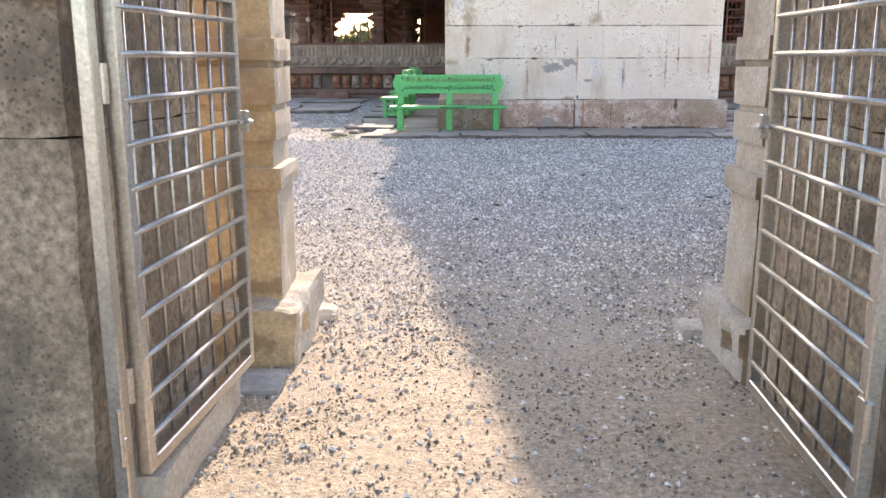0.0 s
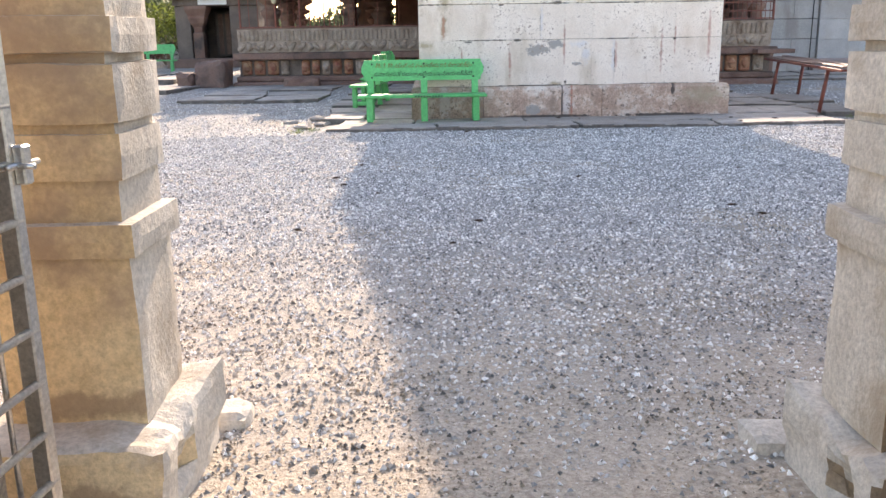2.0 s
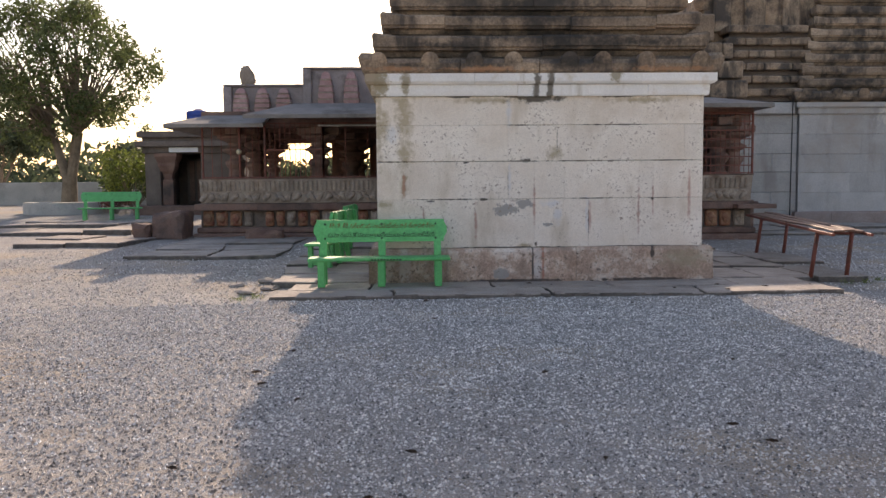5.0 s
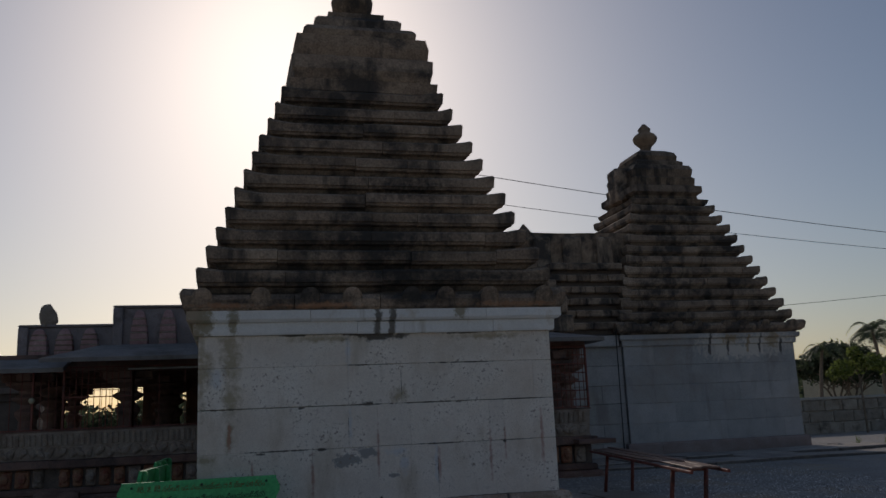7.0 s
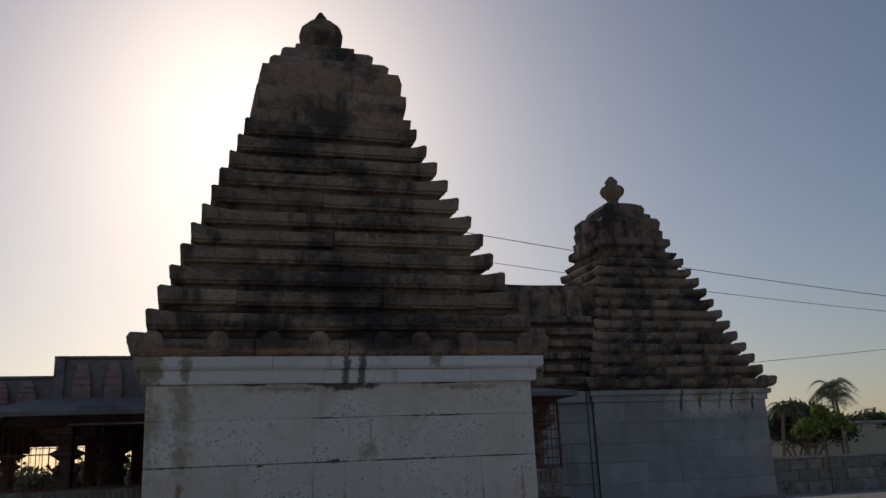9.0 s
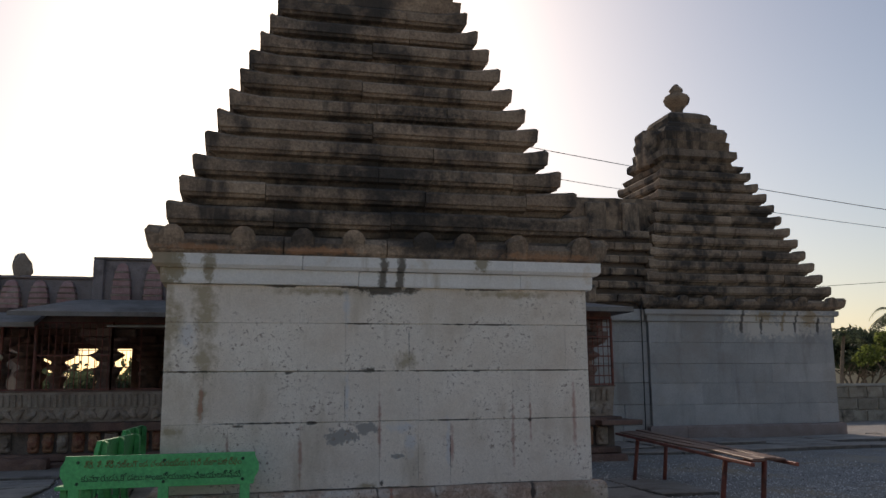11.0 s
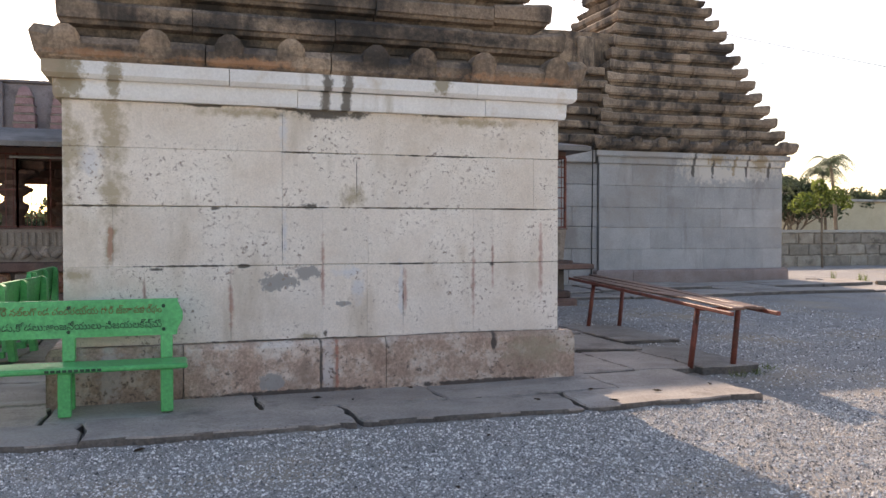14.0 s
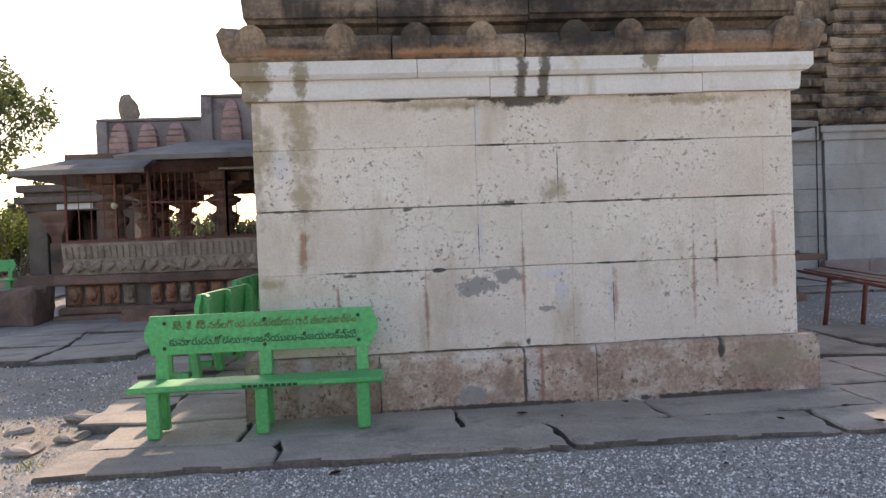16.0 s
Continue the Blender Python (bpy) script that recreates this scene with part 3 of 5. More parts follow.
# ---- the two shrines ----
CX1, CY1, H1 = 0.855, 18.195, 2.355
TIERS1 = [(2.4 - 0.1165 * k, 3.59 + 0.299 * k) for k in range(11)]
shrine("white_shrine", "square whitewashed stone shrine with stepped granite tower", CX1, CY1, H1, 0.57, 2.74, TIERS1, (2.56, 3.26),
       [(1.04, 6.55), (1.16, 6.62), (1.18, 6.8), (1.08, 6.84), (1.12, 7.0), (1.13, 7.2), (1.06, 7.24), (1.08, 7.42), (1.04, 7.6), (0.9, 7.64), (0.92, 7.76), (0.86, 7.84), (0.7, 7.88), (0.72, 8.03), (0.66, 8.1), (0.46, 8.14), (0.47, 8.28), (0.3, 8.34)],
       [(0.2, 8.3), (0.27, 8.4), (0.34, 8.55), (0.36, 8.68), (0.33, 8.8), (0.2, 8.92), (0.09, 8.97), (0.1, 9.02), (0.03, 9.13)],
       [(0.57, 1.275, 0.6, 1.2, -1.5, -0.84, -0.09, 0.76, 1.19, 1.55, 2.28, 3.21), (1.275, 1.815, 0.55, 1.3, -1.5, -1.1, 0.38, 0.76, 1.2, 2.28, 2.49, 3.21),
        (1.815, 2.33, 0.9, 1.9, -1.5, 0.38, 1.09, 2.94, 3.21), (2.33, 2.74, 1.2, 2.4, -1.5, 0.385, 3.21)], LIME, PLINTH, LIMEBAND, crown_shift=0.05)
CX2, CY2, H2 = 12.4, 29.55, 2.75
TIERS2 = [(2.79 - 0.134 * k, 4.25 + 0.354 * k) for k in range(11)]
shrine("grey_shrine", "grey limewashed stone shrine with stepped granite tower", CX2, CY2, H2, 0.62, 3.3, TIERS2, (3.03, 3.9),
       [(1.16, 7.75), (1.3, 7.9), (1.34, 8.02), (1.1, 8.1), (1.08, 8.2), (1.22, 8.3), (1.22, 8.5), (1.06, 8.56), (1.08, 8.8), (1.0, 8.86), (1.05, 9.1), (0.98, 9.25), (0.84, 9.3), (0.84, 9.42), (0.7, 9.5), (0.72, 9.64), (0.66, 9.78), (0.45, 9.9)],
       [(0.24, 9.85), (0.17, 10.05), (0.2, 10.15), (0.37, 10.32), (0.41, 10.45), (0.35, 10.56), (0.18, 10.66), (0.22, 10.76), (0.06, 10.95)],
       [(0.62, 1.15, 0.9, 1.9), (1.15, 1.7, 0.9, 1.9), (1.7, 2.2, 0.9, 2.0), (2.2, 2.75, 0.9, 2.2), (2.75, 3.3, 0.9, 2.2)], GREYWALL, GREYPINK, GREYWALL, 0.2)


# ---- gateway ----
def gate_leaf(label, free, hinge, z0, z1, turn_latch):
    """A swung-open leaf of steel tube from its free end to its hinge."""
    a, b = Vector((*free, 0)), Vector((*hinge, 0))
    d = (b - a).normalized()
    L = (b - a).length
    nrm = Vector((-d.y, d.x, 0))
    M = Matrix(((d.x, nrm.x, 0, a.x), (d.y, nrm.y, 0, a.y), (0, 0, 1, 0), (0, 0, 0, 1)))
    g = thing("gate_leaf", label, "gate", "gate leaves", at=M)
    for nm, bx in (("stile", (0, 0.035, -0.02, 0.02, z0, z1)), ("stile", (L - 0.045, L, -0.02, 0.02, z0, z1)), ("rail", (0.035, L - 0.045, -0.02, 0.02, z0, z0 + 0.04)), ("rail", (0.035, L - 0.045, -0.02, 0.02, z1 - 0.035, z1))):
        bm = bmesh.new()
        box(bm, *bx, 0.004)
        part(nm, bm, STEEL, g)
    n = 11
    for i in range(n):
        z = z0 + 0.04 + (z1 - z0 - 0.08) * (i + 0.55) / n
        bm = bmesh.new()
        tube(bm, (0.01, -0.012 * turn_latch, z), (L - 0.015, -0.012 * turn_latch, z), 0.0095, 10)
        part("cross_bar", bm, STEEL, g, smooth=True)
    for i in range(7):
        u = 0.04 + (L - 0.09) * (i + 0.6) / 7
        bm = bmesh.new()
        tube(bm, (u, 0.006 * turn_latch, z0 + 0.03), (u, 0.006 * turn_latch, z1 - 0.02), 0.006, 8)
        part("upright_bar", bm, STEEL, g, smooth=True)
    bm = bmesh.new()
    box(bm, -0.012, 0.02, -0.03 * turn_latch - 0.012, -0.03 * turn_latch + 0.012, 1.02, 1.1, 0.004)
    latch = part("latch", bm, STEEL, g)
    bm = bmesh.new()
    tube(bm, (-0.05, -0.03 * turn_latch, 1.06), (0.06, -0.03 * turn_latch, 1.06), 0.007, 8)
    tube(bm, (0.03, -0.03 * turn_latch, 1.06), (0.03, -0.07 * turn_latch, 1.06), 0.006, 8)
    part("bolt", bm, STEEL, latch, smooth=True)
    for z in (0.42, 1.22):
        bm = bmesh.new()
        tube(bm, (L + 0.012, -0.015, z - 0.05), (L + 0.012, -0.015, z + 0.05), 0.012, 10)
        box(bm, L - 0.04, L + 0.012, -0.024, -0.02, z - 0.05, z + 0.05)
        part("hinge", bm, STEEL, g)
    return g


gate_leaf("open stainless steel gate leaf of crossed bars by pillar", (-2.20, 3.95), (-2.285, 3.04), 0.15, 1.50, -1)
gate_leaf("open stainless steel gate leaf of crossed bars by jamb", (-0.375, 3.70), (-0.415, 2.80), 0.15, 1.50, 1)

for sx, x, y in ((-1, -2.322, 3.0), (1, -0.352, 2.77)):
    post = thing("gate_post", "upright stainless steel angle post fixed to granite jamb", "post", "gate posts")
    bm = bmesh.new()
    box(bm, x - 0.02, x + 0.02, y - 0.03, y + 0.02, 0.0, 1.9, 0.004)
    part("upright", bm, STEEL, post)
    for z in (1.42,):
        bm = bmesh.new()
        box(bm, min(x, x + sx * 0.16), max(x, x + sx * 0.16), y - 0.034, y - 0.022, z, z + 0.035, 0.003)
        part("bracket", bm, STEEL, post)
    bm = bmesh.new()
    tube(bm, (x - sx * 0.015, y - 0.045, 0.22), (x - sx * 0.015, y - 0.045, 0.38), 0.008, 8)
    box(bm, x - sx * 0.015 - 0.012, x - sx * 0.015 + 0.012, y - 0.05, y - 0.03, 0.26, 0.3, 0.003)
    part("drop_bolt", bm, STEEL, post)


def rough_block(bm, x0, x1, y0, y1, z0, z1, amp=0.012, cell=0.09, bow=0.0):
    """A hewn stone with uneven faces and rounded arrises."""
    nx, ny, nz = (max(2, int(round((b - a) / cell))) for a, b in ((x0, x1), (y0, y1), (z0, z1)))
    seen = {}

    def vert(i, j, k):
        key = (i, j, k)
        if key not in seen:
            p = Vector((x0 + (x1 - x0) * i / nx, y0 + (y1 - y0) * j / ny, z0 + (z1 - z0) * k / nz))
            edge = (i in (0, nx)) + (j in (0, ny)) + (k in (0, nz))
            c = Vector(((x0 + x1) / 2, (y0 + y1) / 2, (z0 + z1) / 2))
            off = noise.noise_vector(p * 3.1) * amp + noise.noise_vector(p * 11.0) * amp * 0.5
            if edge > 1:
                n_ = Vector((0 if 0 < i < nx else (c.x - p.x), 0 if 0 < j < ny else (c.y - p.y), 0 if 0 < k < nz else (c.z - p.z)))
                off += Vector((math.copysign(1, n_.x) if n_.x else 0, math.copysign(1, n_.y) if n_.y else 0, math.copysign(1, n_.z) if n_.z else 0)) * (amp * (0.5 + 1.2 * abs(noise.noise(p * 6))))
            seen[key] = bm.verts.new(p + off)
        return seen[key]

    for k in (0, nz):
        for i in range(nx):
            for j in range(ny):
                bm.faces.new((vert(i, j, k), vert(i + 1, j, k), vert(i + 1, j + 1, k), vert(i, j + 1, k)))
    for j in (0, ny):
        for i in range(nx):
            for k in range(nz):
                bm.faces.new((vert(i, j, k), vert(i + 1, j, k), vert(i + 1, j, k + 1), vert(i, j, k + 1)))
    for i in (0, nx):
        for j in range(ny):
            for k in range(nz):
                bm.faces.new((vert(i, j, k), vert(i, j + 1, k), vert(i, j + 1, k + 1), vert(i, j, k + 1)))


def jamb(x0, x1, y0, y1, side):
    t = thing("gate_jamb", "rough speckled granite jamb beside the steel gate", "gate jamb", "granite jambs")
    z = 0.0
    for h in (1.08, 0.75, 0.8):
        bm = bmesh.new()
        rough_block(bm, x0, x1, y0, y1, z - (0.1 if z == 0 else 0), z + h + 0.012, 0.012, 0.1)
        part("stone", bm, JAMB, t)
        z += h


jamb(-3.3, -2.385, 3.0, 4.12, -1)
jamb(-0.285, 0.7, 2.82, 3.95, 1)
sill = thing("gate_sill", "low worn stone sill below the open gate leaf", "sill")
bm = bmesh.new()
rough_block(bm, -2.395, -2.235, 3.08, 3.96, -0.06, 0.13, 0.01, 0.06)
part("stone", bm, PALEPILLAR, sill)
bm = bmesh.new()
rough_block(bm, -2.42, -2.1, 3.98, 4.24, -0.05, 0.022, 0.01, 0.06)
part("cement_patch", bm, CEMENT, sill, "grey cement patch")
for nm, x0, x1 in (("wall_west", -40, -3.32), ("wall_east", 0.72, 40)):
    bm = bmesh.new()
    box(bm, x0, x1, 3.0, 3.55, -0.2, 2.3)
    tagged(part(nm, bm, RUBBLE), "plain rubble stone yard wall beside the gateway", "wall", kind="structure")


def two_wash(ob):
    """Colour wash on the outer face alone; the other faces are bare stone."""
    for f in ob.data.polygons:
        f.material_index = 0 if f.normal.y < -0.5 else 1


def gate_pillar(x0, x1, y0, y1, base, mat, side_mat, label, lump_side):
    """A carved pillar: footing, plain dado, ledge, stacked mouldings."""
    t = thing("gate_pillar", label, "pillar", "gate pillars")
    bx0, bx1, by0, by1 = base
    s = lump_side
    xe = bx1 if s > 0 else bx0
    bm = bmesh.new()
    rough_block(bm, bx0, bx1, by0, by1, -0.08, 0.25, 0.012, 0.035)
    # worn scroll: a hollow in the inner face, a chipped front corner and an upturned rear tip
    for v in bm.verts:
        near = max(0.0, 1 - abs(v.co.x - xe) / 0.16)
        r = math.hypot((v.co.y - by0 - 0.2) / 0.085, (v.co.z - 0.13) / 0.1)
        if r < 1:
            v.co.x -= s * 0.06 * near * (1 - r * r)
        rear = max(0.0, (v.co.y - by0 - 0.36) / 0.2)
        if v.co.z > 0.1:
            v.co.z += near * (0.03 * rear - 0.05 * max(0.0, 1 - abs(v.co.y - by0 - 0.22) / 0.12))
            v.co.x += s * 0.03 * near * rear
        if v.co.z > 0.15 and v.co.y < by0 + 0.12:
            v.co.z -= 0.035 * near * (0.5 + noise.noise(v.co * 14))
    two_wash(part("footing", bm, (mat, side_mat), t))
    cx, cy = (x0 + x1) / 2, (y0 + y1) / 2
    w, d = (x1 - x0) / 2, (y1 - y0) / 2
    rows = [(0.25, 0.74, 0.0, "dado"), (0.74, 0.82, 0.025, "ledge"), (0.82, 0.95, -0.012, "moulding"), (0.95, 1.06, 0.004, "moulding"), (1.06, 1.1, -0.012, "moulding"), (1.1, 1.24, 0.008, "moulding"),
            (1.24, 1.28, -0.02, "moulding"), (1.28, 1.36, 0.012, "moulding"), (1.36, 1.9, -0.005, "shaft"), (1.9, 1.98, 0.02, "moulding"), (1.98, 2.5, 0.0, "shaft")]
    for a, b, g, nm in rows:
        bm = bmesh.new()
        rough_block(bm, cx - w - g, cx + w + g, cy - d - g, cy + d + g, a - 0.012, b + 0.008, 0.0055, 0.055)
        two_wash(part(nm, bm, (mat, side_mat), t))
    # broken slab lying flush behind the foot
    bm = bmesh.new()
    rough_block(bm, min(xe - s * 0.13, xe + s * 0.09), max(xe - s * 0.13, xe + s * 0.09), by1 + 0.005, by1 + 0.2, -0.06, 0.045, 0.016, 0.045)
    part("scroll", bm, PALEPILLAR, t, "broken flat piece of carved stone")
    return t


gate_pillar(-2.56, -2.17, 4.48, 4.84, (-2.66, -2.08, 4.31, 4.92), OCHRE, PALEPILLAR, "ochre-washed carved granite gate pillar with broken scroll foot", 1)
gate_pillar(-0.215, 0.18, 4.21, 4.57, (-0.27, 0.3, 4.1, 4.66), BROWNPILLAR, PALEPILLAR, "worn brown carved granite gate pillar with broken foot", -1)


# ---- green benches ----
def green_bench(label, at, text):
    L = 1.83
    t = thing("bench", label, "bench", "green benches", at=at)
    bm = bmesh.new()
    box(bm, -L / 2 - 0.07, L / 2 + 0.05, -0.19, 0.19, 0.355, 0.4, 0.012)
    part("seat", bm, GREEN, t)
    bm = bmesh.new()
    pts = [(-L / 2 + 0.03, 0.62), (L / 2 - 0.03, 0.62), (L / 2 - 0.02, 0.68), (L / 2 + 0.02, 0.75), (L / 2 + 0.02, 0.82), (L / 2 - 0.02, 0.9), (L / 2 - 0.02, 0.93), (-L / 2 + 0.02, 0.93), (-L / 2 + 0.02, 0.9), (-L / 2 - 0.02, 0.82), (-L / 2 - 0.02, 0.75), (-L / 2 + 0.02, 0.68)]
    fr = [bm.verts.new((x, 0.20 + (z - 0.62) * 0.12, z - 0.025)) for x, z in pts]
    bk = [bm.verts.new((x, 0.25 + (z - 0.62) * 0.12, z - 0.025)) for x, z in pts]
    bm.faces.new(fr)
    bm.faces.new(bk[::-1])
    for k in range(len(pts)):
        bm.faces.new((fr[k], bk[k], bk[(k + 1) % len(pts)], fr[(k + 1) % len(pts)]))
    back = part("backrest", bm, GREEN, t)
    for x in (-0.8, 0.02, 0.8):
        bm = bmesh.new()
        box(bm, x - 0.05, x + 0.05, -0.16, -0.08, 0.0, 0.355, 0.008)
        part("leg", bm, GREEN, t)
        bm = bmesh.new()
        M = Matrix(((1, 0, 0.0, 0), (0, 1, -0.12, 0.06), (0, 0, 1, 0), (0, 0, 0, 1)))
        box(bm, x - 0.05, x + 0.05, 0.09, 0.17, 0.0, 0.355, 0.008, 0, M)
        part("leg", bm, GREEN, t)
        bm = bmesh.new()
        box(bm, x - 0.035, x + 0.035, -0.08, 0.1, 0.04, 0.11, 0.006)
        part("stretcher", bm, GREEN, t)
        bm = bmesh.new()
        M = Matrix(((1, 0, 0.0, 0), (0, 1, 0.12, -0.06), (0, 0, 1, 0), (0, 0, 0, 1)))
        box(bm, x - 0.05, x + 0.05, 0.19, 0.245, 0.4, 0.64, 0.008, 0, M)
        part("back_support", bm, GREEN, t)
        bm = bmesh.new()
        post = [(0.255, 0.4), (0.345, 0.4), (0.345, 0.84), (0.335, 0.88), (0.312, 0.9), (0.285, 0.9)]
        ends = [[bm.verts.new((x + e, y, z)) for y, z in post] for e in (-0.045, 0.045)]
        bm.faces.new(ends[0])
        bm.faces.new(ends[1][::-1])
        for k in range(len(post)):
            bm.faces.new((ends[0][k], ends[1][k], ends[1][(k + 1) % len(post)], ends[0][(k + 1) % len(post)]))
        part("back_post", bm, GREEN, t)
        for z in (0.67, 0.87):
            bm = bmesh.new()
            y = 0.20 + (z - 0.62) * 0.12
            tube(bm, (x * 0.97, y + 0.01, z - 0.025), (x * 0.97, y - 0.007, z - 0.025), 0.016, 10)
            part("bolt_head", bm, INK, back)
    if text:
        for body, z, size, x, wide in ((text[0], 0.815, 0.085, -0.72, 1.48), (text[1], 0.69, 0.085, -0.74, 1.5)):
            cu = bpy.data.curves.new("lettering", "FONT")
            cu.body, cu.size, cu.extrude = body, size, 0.0015
            tmp = bpy.data.objects.new("lettering", cu)
            scene.collection.objects.link(tmp)
            bpy.context.view_layer.update()
            me = bpy.data.meshes.new_from_object(tmp.evaluated_get(bpy.context.evaluated_depsgraph_get()))
            bpy.data.objects.remove(tmp)
            w = max((v.co.x for v in me.vertices), default=1.0) or 1.0
            for v in me.vertices:
                v.co.x *= wide / w
            me.materials.clear()
            me.materials.append(GOLDINK if z > 0.75 else INK)
            ob = new("lettering", me)
            ob.parent = back
            ob.matrix_basis = pose(x, 0.20 + (z - 0.62) * 0.12 - 0.004, z - 0.025, 83, 0, 0)
        for i in range(10):
            bm = bmesh.new()
            box(bm, -0.12 + i * 0.043, -0.088 + i * 0.043, -0.193, -0.188, 0.365, 0.387)
            part("small_lettering", bm, INK, t)
    return t


SLAB_Z = 0.1
green_bench("green painted granite bench with dark lettering on backrest", pose(-1.455, 15.33, SLAB_Z, 0, 0, 0),
            ("శ్రీ. శే. శ్రీ నల్లగొండ చంద్రయ్య గారి జ్ఞాపకార్థం", "కుమారుడు,కోడలు:ఆంజనేయులు-విజయలక్ష్మి"))
green_bench("green painted granite bench standing side-on behind another", pose(-2.45, 18.25, SLAB_Z + 0.05, 0, 0, -97), None)
green_bench("green painted granite bench standing end to end with another", pose(-2.5, 20.35, SLAB_Z + 0.08, 0, 0, -92), None)
green_bench("green painted granite bench near the tree planter", pose(-10.8, 31.6, slope(31.6), 0, 0, 12), None)


# ---- red table ----
def red_table():
    a, b = Vector((5.02, 15.0, 0)), Vector((6.15, 20.9, 0))
    d = (b - a).normalized()
    n = Vector((d.y, -d.x, 0))
    L = (b - a).length
    M = Matrix(((n.x, d.x, 0, a.x), (n.y, d.y, 0, a.y), (0, 0.012, 1, 0), (0, 0, 0, 1)))
    t = thing("table", "long rusty red iron table with worn plank top", "table", at=M)
    for x in (-0.25, 0.25):
        bm = bmesh.new()
        box(bm, x - 0.02, x + 0.02, 0.0, L, 0.735, 0.775, 0.004)
        part("side_rail", bm, RUST, t)
    for i, x in enumerate((-0.16, 0.0, 0.155)):
        bm = bmesh.new()
        box(bm, x - 0.07, x + 0.07, 0.05 + 0.1 * i, L - 0.1 * (2 - i), 0.776, 0.8, 0.005, 0.003)
        bmesh.ops.bisect_plane(bm, geom=bm.verts[:] + bm.edges[:] + bm.faces[:], plane_co=(0, 1.2, 0), plane_no=(0, 1, 0))
        bmesh.ops.bisect_plane(bm, geom=bm.verts[:] + bm.edges[:] + bm.faces[:], plane_co=(0, 2.6, 0), plane_no=(0, 1, 0))
        for v in bm.verts:
            v.co.z += 0.012 * (1 + math.sin(v.co.y * 1.7 + i * 2.1))
            v.co.x += 0.012 * math.sin(v.co.y * 0.9 + i)
        part("plank", bm, PLANK, t)
    for y in (0.9, 4.75):
        for x in (-0.24, 0.24):
            bm = bmesh.new()
            tube(bm, (x * 1.04 - 0.05, y, 0.06), (x + 0.03, y + 0.02, 0.74), 0.032, 8)
            part("leg", bm, RUST, t, smooth=True)
        bm = bmesh.new()
        box(bm, -0.24, 0.24, y, y + 0.035, 0.7, 0.735, 0.003)
        part("cross_rail", bm, RUST, t)
    return t


red_table()


# ---- paving ----
def paving(parent, xs_, ys_, z, wob, drop=0.03, thick=0.16, skip=0.0, rot=None):
    """Rows of uneven flagstones; each stone its own piece."""
    pts = {}
    for i, x in enumerate(xs_):
        for j, y in enumerate(ys_):
            pts[i, j] = Vector((x + random.uniform(-wob, wob), y + random.uniform(-wob, wob), 0))
    for i in range(len(xs_) - 1):
        for j in range(len(ys_) - 1):
            if random.random() < skip:
                continue
            q = [pts[i, j], pts[i + 1, j], pts[i + 1, j + 1], pts[i, j + 1]]
            c = sum(q, Vector()) / 4
            h = z + slope(c.y) + random.uniform(-drop, drop * 0.3)
            tx, ty = random.uniform(-0.012, 0.012), random.uniform(-0.012, 0.012)
            outline = []
            for a, b in zip(q, q[1:] + q[:1]):
                n_ = max(2, int((b - a).length / 0.15))
                for k in range(n_):
                    p = a.lerp(b, k / n_)
                    s = 0.045 if k else 0.05
                    p = p.lerp(c, 0.02 / max(0.2, (p - c).length)) + Vector((random.uniform(-s, s) * 0.6, random.uniform(-s, s) * 0.6, 0))
                    outline.append(p)
            if rot is not None:
                outline = [rot @ p for p in outline]
                c = rot @ c
            bm = bmesh.new()
            hz = lambda p: h + tx * (p.x - c.x) + ty * (p.y - c.y)
            top = [bm.verts.new((p.x + (c.x - p.x) * 0.015, p.y + (c.y - p.y) * 0.015, hz(p))) for p in outline]
            mid = [bm.verts.new((p.x, p.y, hz(p) - 0.015)) for p in outline]
            low = [bm.verts.new((p.x, p.y, h - thick)) for p in outline]
            bm.faces.new(top)
            n = len(outline)
            for A, B in ((top, mid), (mid, low)):
                for k in range(n):
                    bm.faces.new((A[k], B[k], B[(k + 1) % n], A[(k + 1) % n]))
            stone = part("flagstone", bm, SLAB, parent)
            # Upright faces take a much darker colour than the top.
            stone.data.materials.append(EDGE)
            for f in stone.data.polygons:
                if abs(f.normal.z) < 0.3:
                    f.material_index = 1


pave = thing("pavement", "uneven worn granite flagstones laid around the white shrine", "pavement", kind="structure")
random.seed(11)
paving(pave, [-2.82, -1.26, 0.78, 2.8, 4.55], [14.3, 15.02], SLAB_Z, 0.04, 0.012)
paving(pave, [-2.75, -1.6, 0.1, 1.7, 3.5, 4.6], [15.0, 15.9], SLAB_Z - 0.008, 0.03, 0.01)
paving(pave, [3.4, 4.2, 5.05], [15.92, 17.3, 18.7, 20.2, 22.0, 23.6], SLAB_Z - 0.035, 0.07, 0.015)
paving(pave, [-3.1, -2.3, -1.4], [15.92, 17.0, 18.2, 19.6, 21.0, 22.4, 23.8], SLAB_Z - 0.02, 0.12, 0.03)
paving(pave, [-6.3, -5.0, -3.7], [19.75, 21.1, 22.5, 23.9], SLAB_Z - 0.035, 0.2, 0.035, skip=0.2)
paving(pave, [-9.7, -8.4, -7.2], [22.2, 23.4, 24.6], SLAB_Z + 0.0, 0.2, 0.05, thick=0.3)
paving(pave, [-12.6, -11.2, -9.5, -8.0], [25.6, 27.9, 29.3, 30.6], SLAB_Z + 0.0, 0.25, 0.05, thick=0.3, skip=0.15)
paving(pave, [5.8, 7.2, 8.6, 10.0, 11.6, 13.2, 14.8, 16.4], [23.4, 24.6, 26.3], SLAB_Z - 0.02, 0.16, 0.04, skip=0.15)

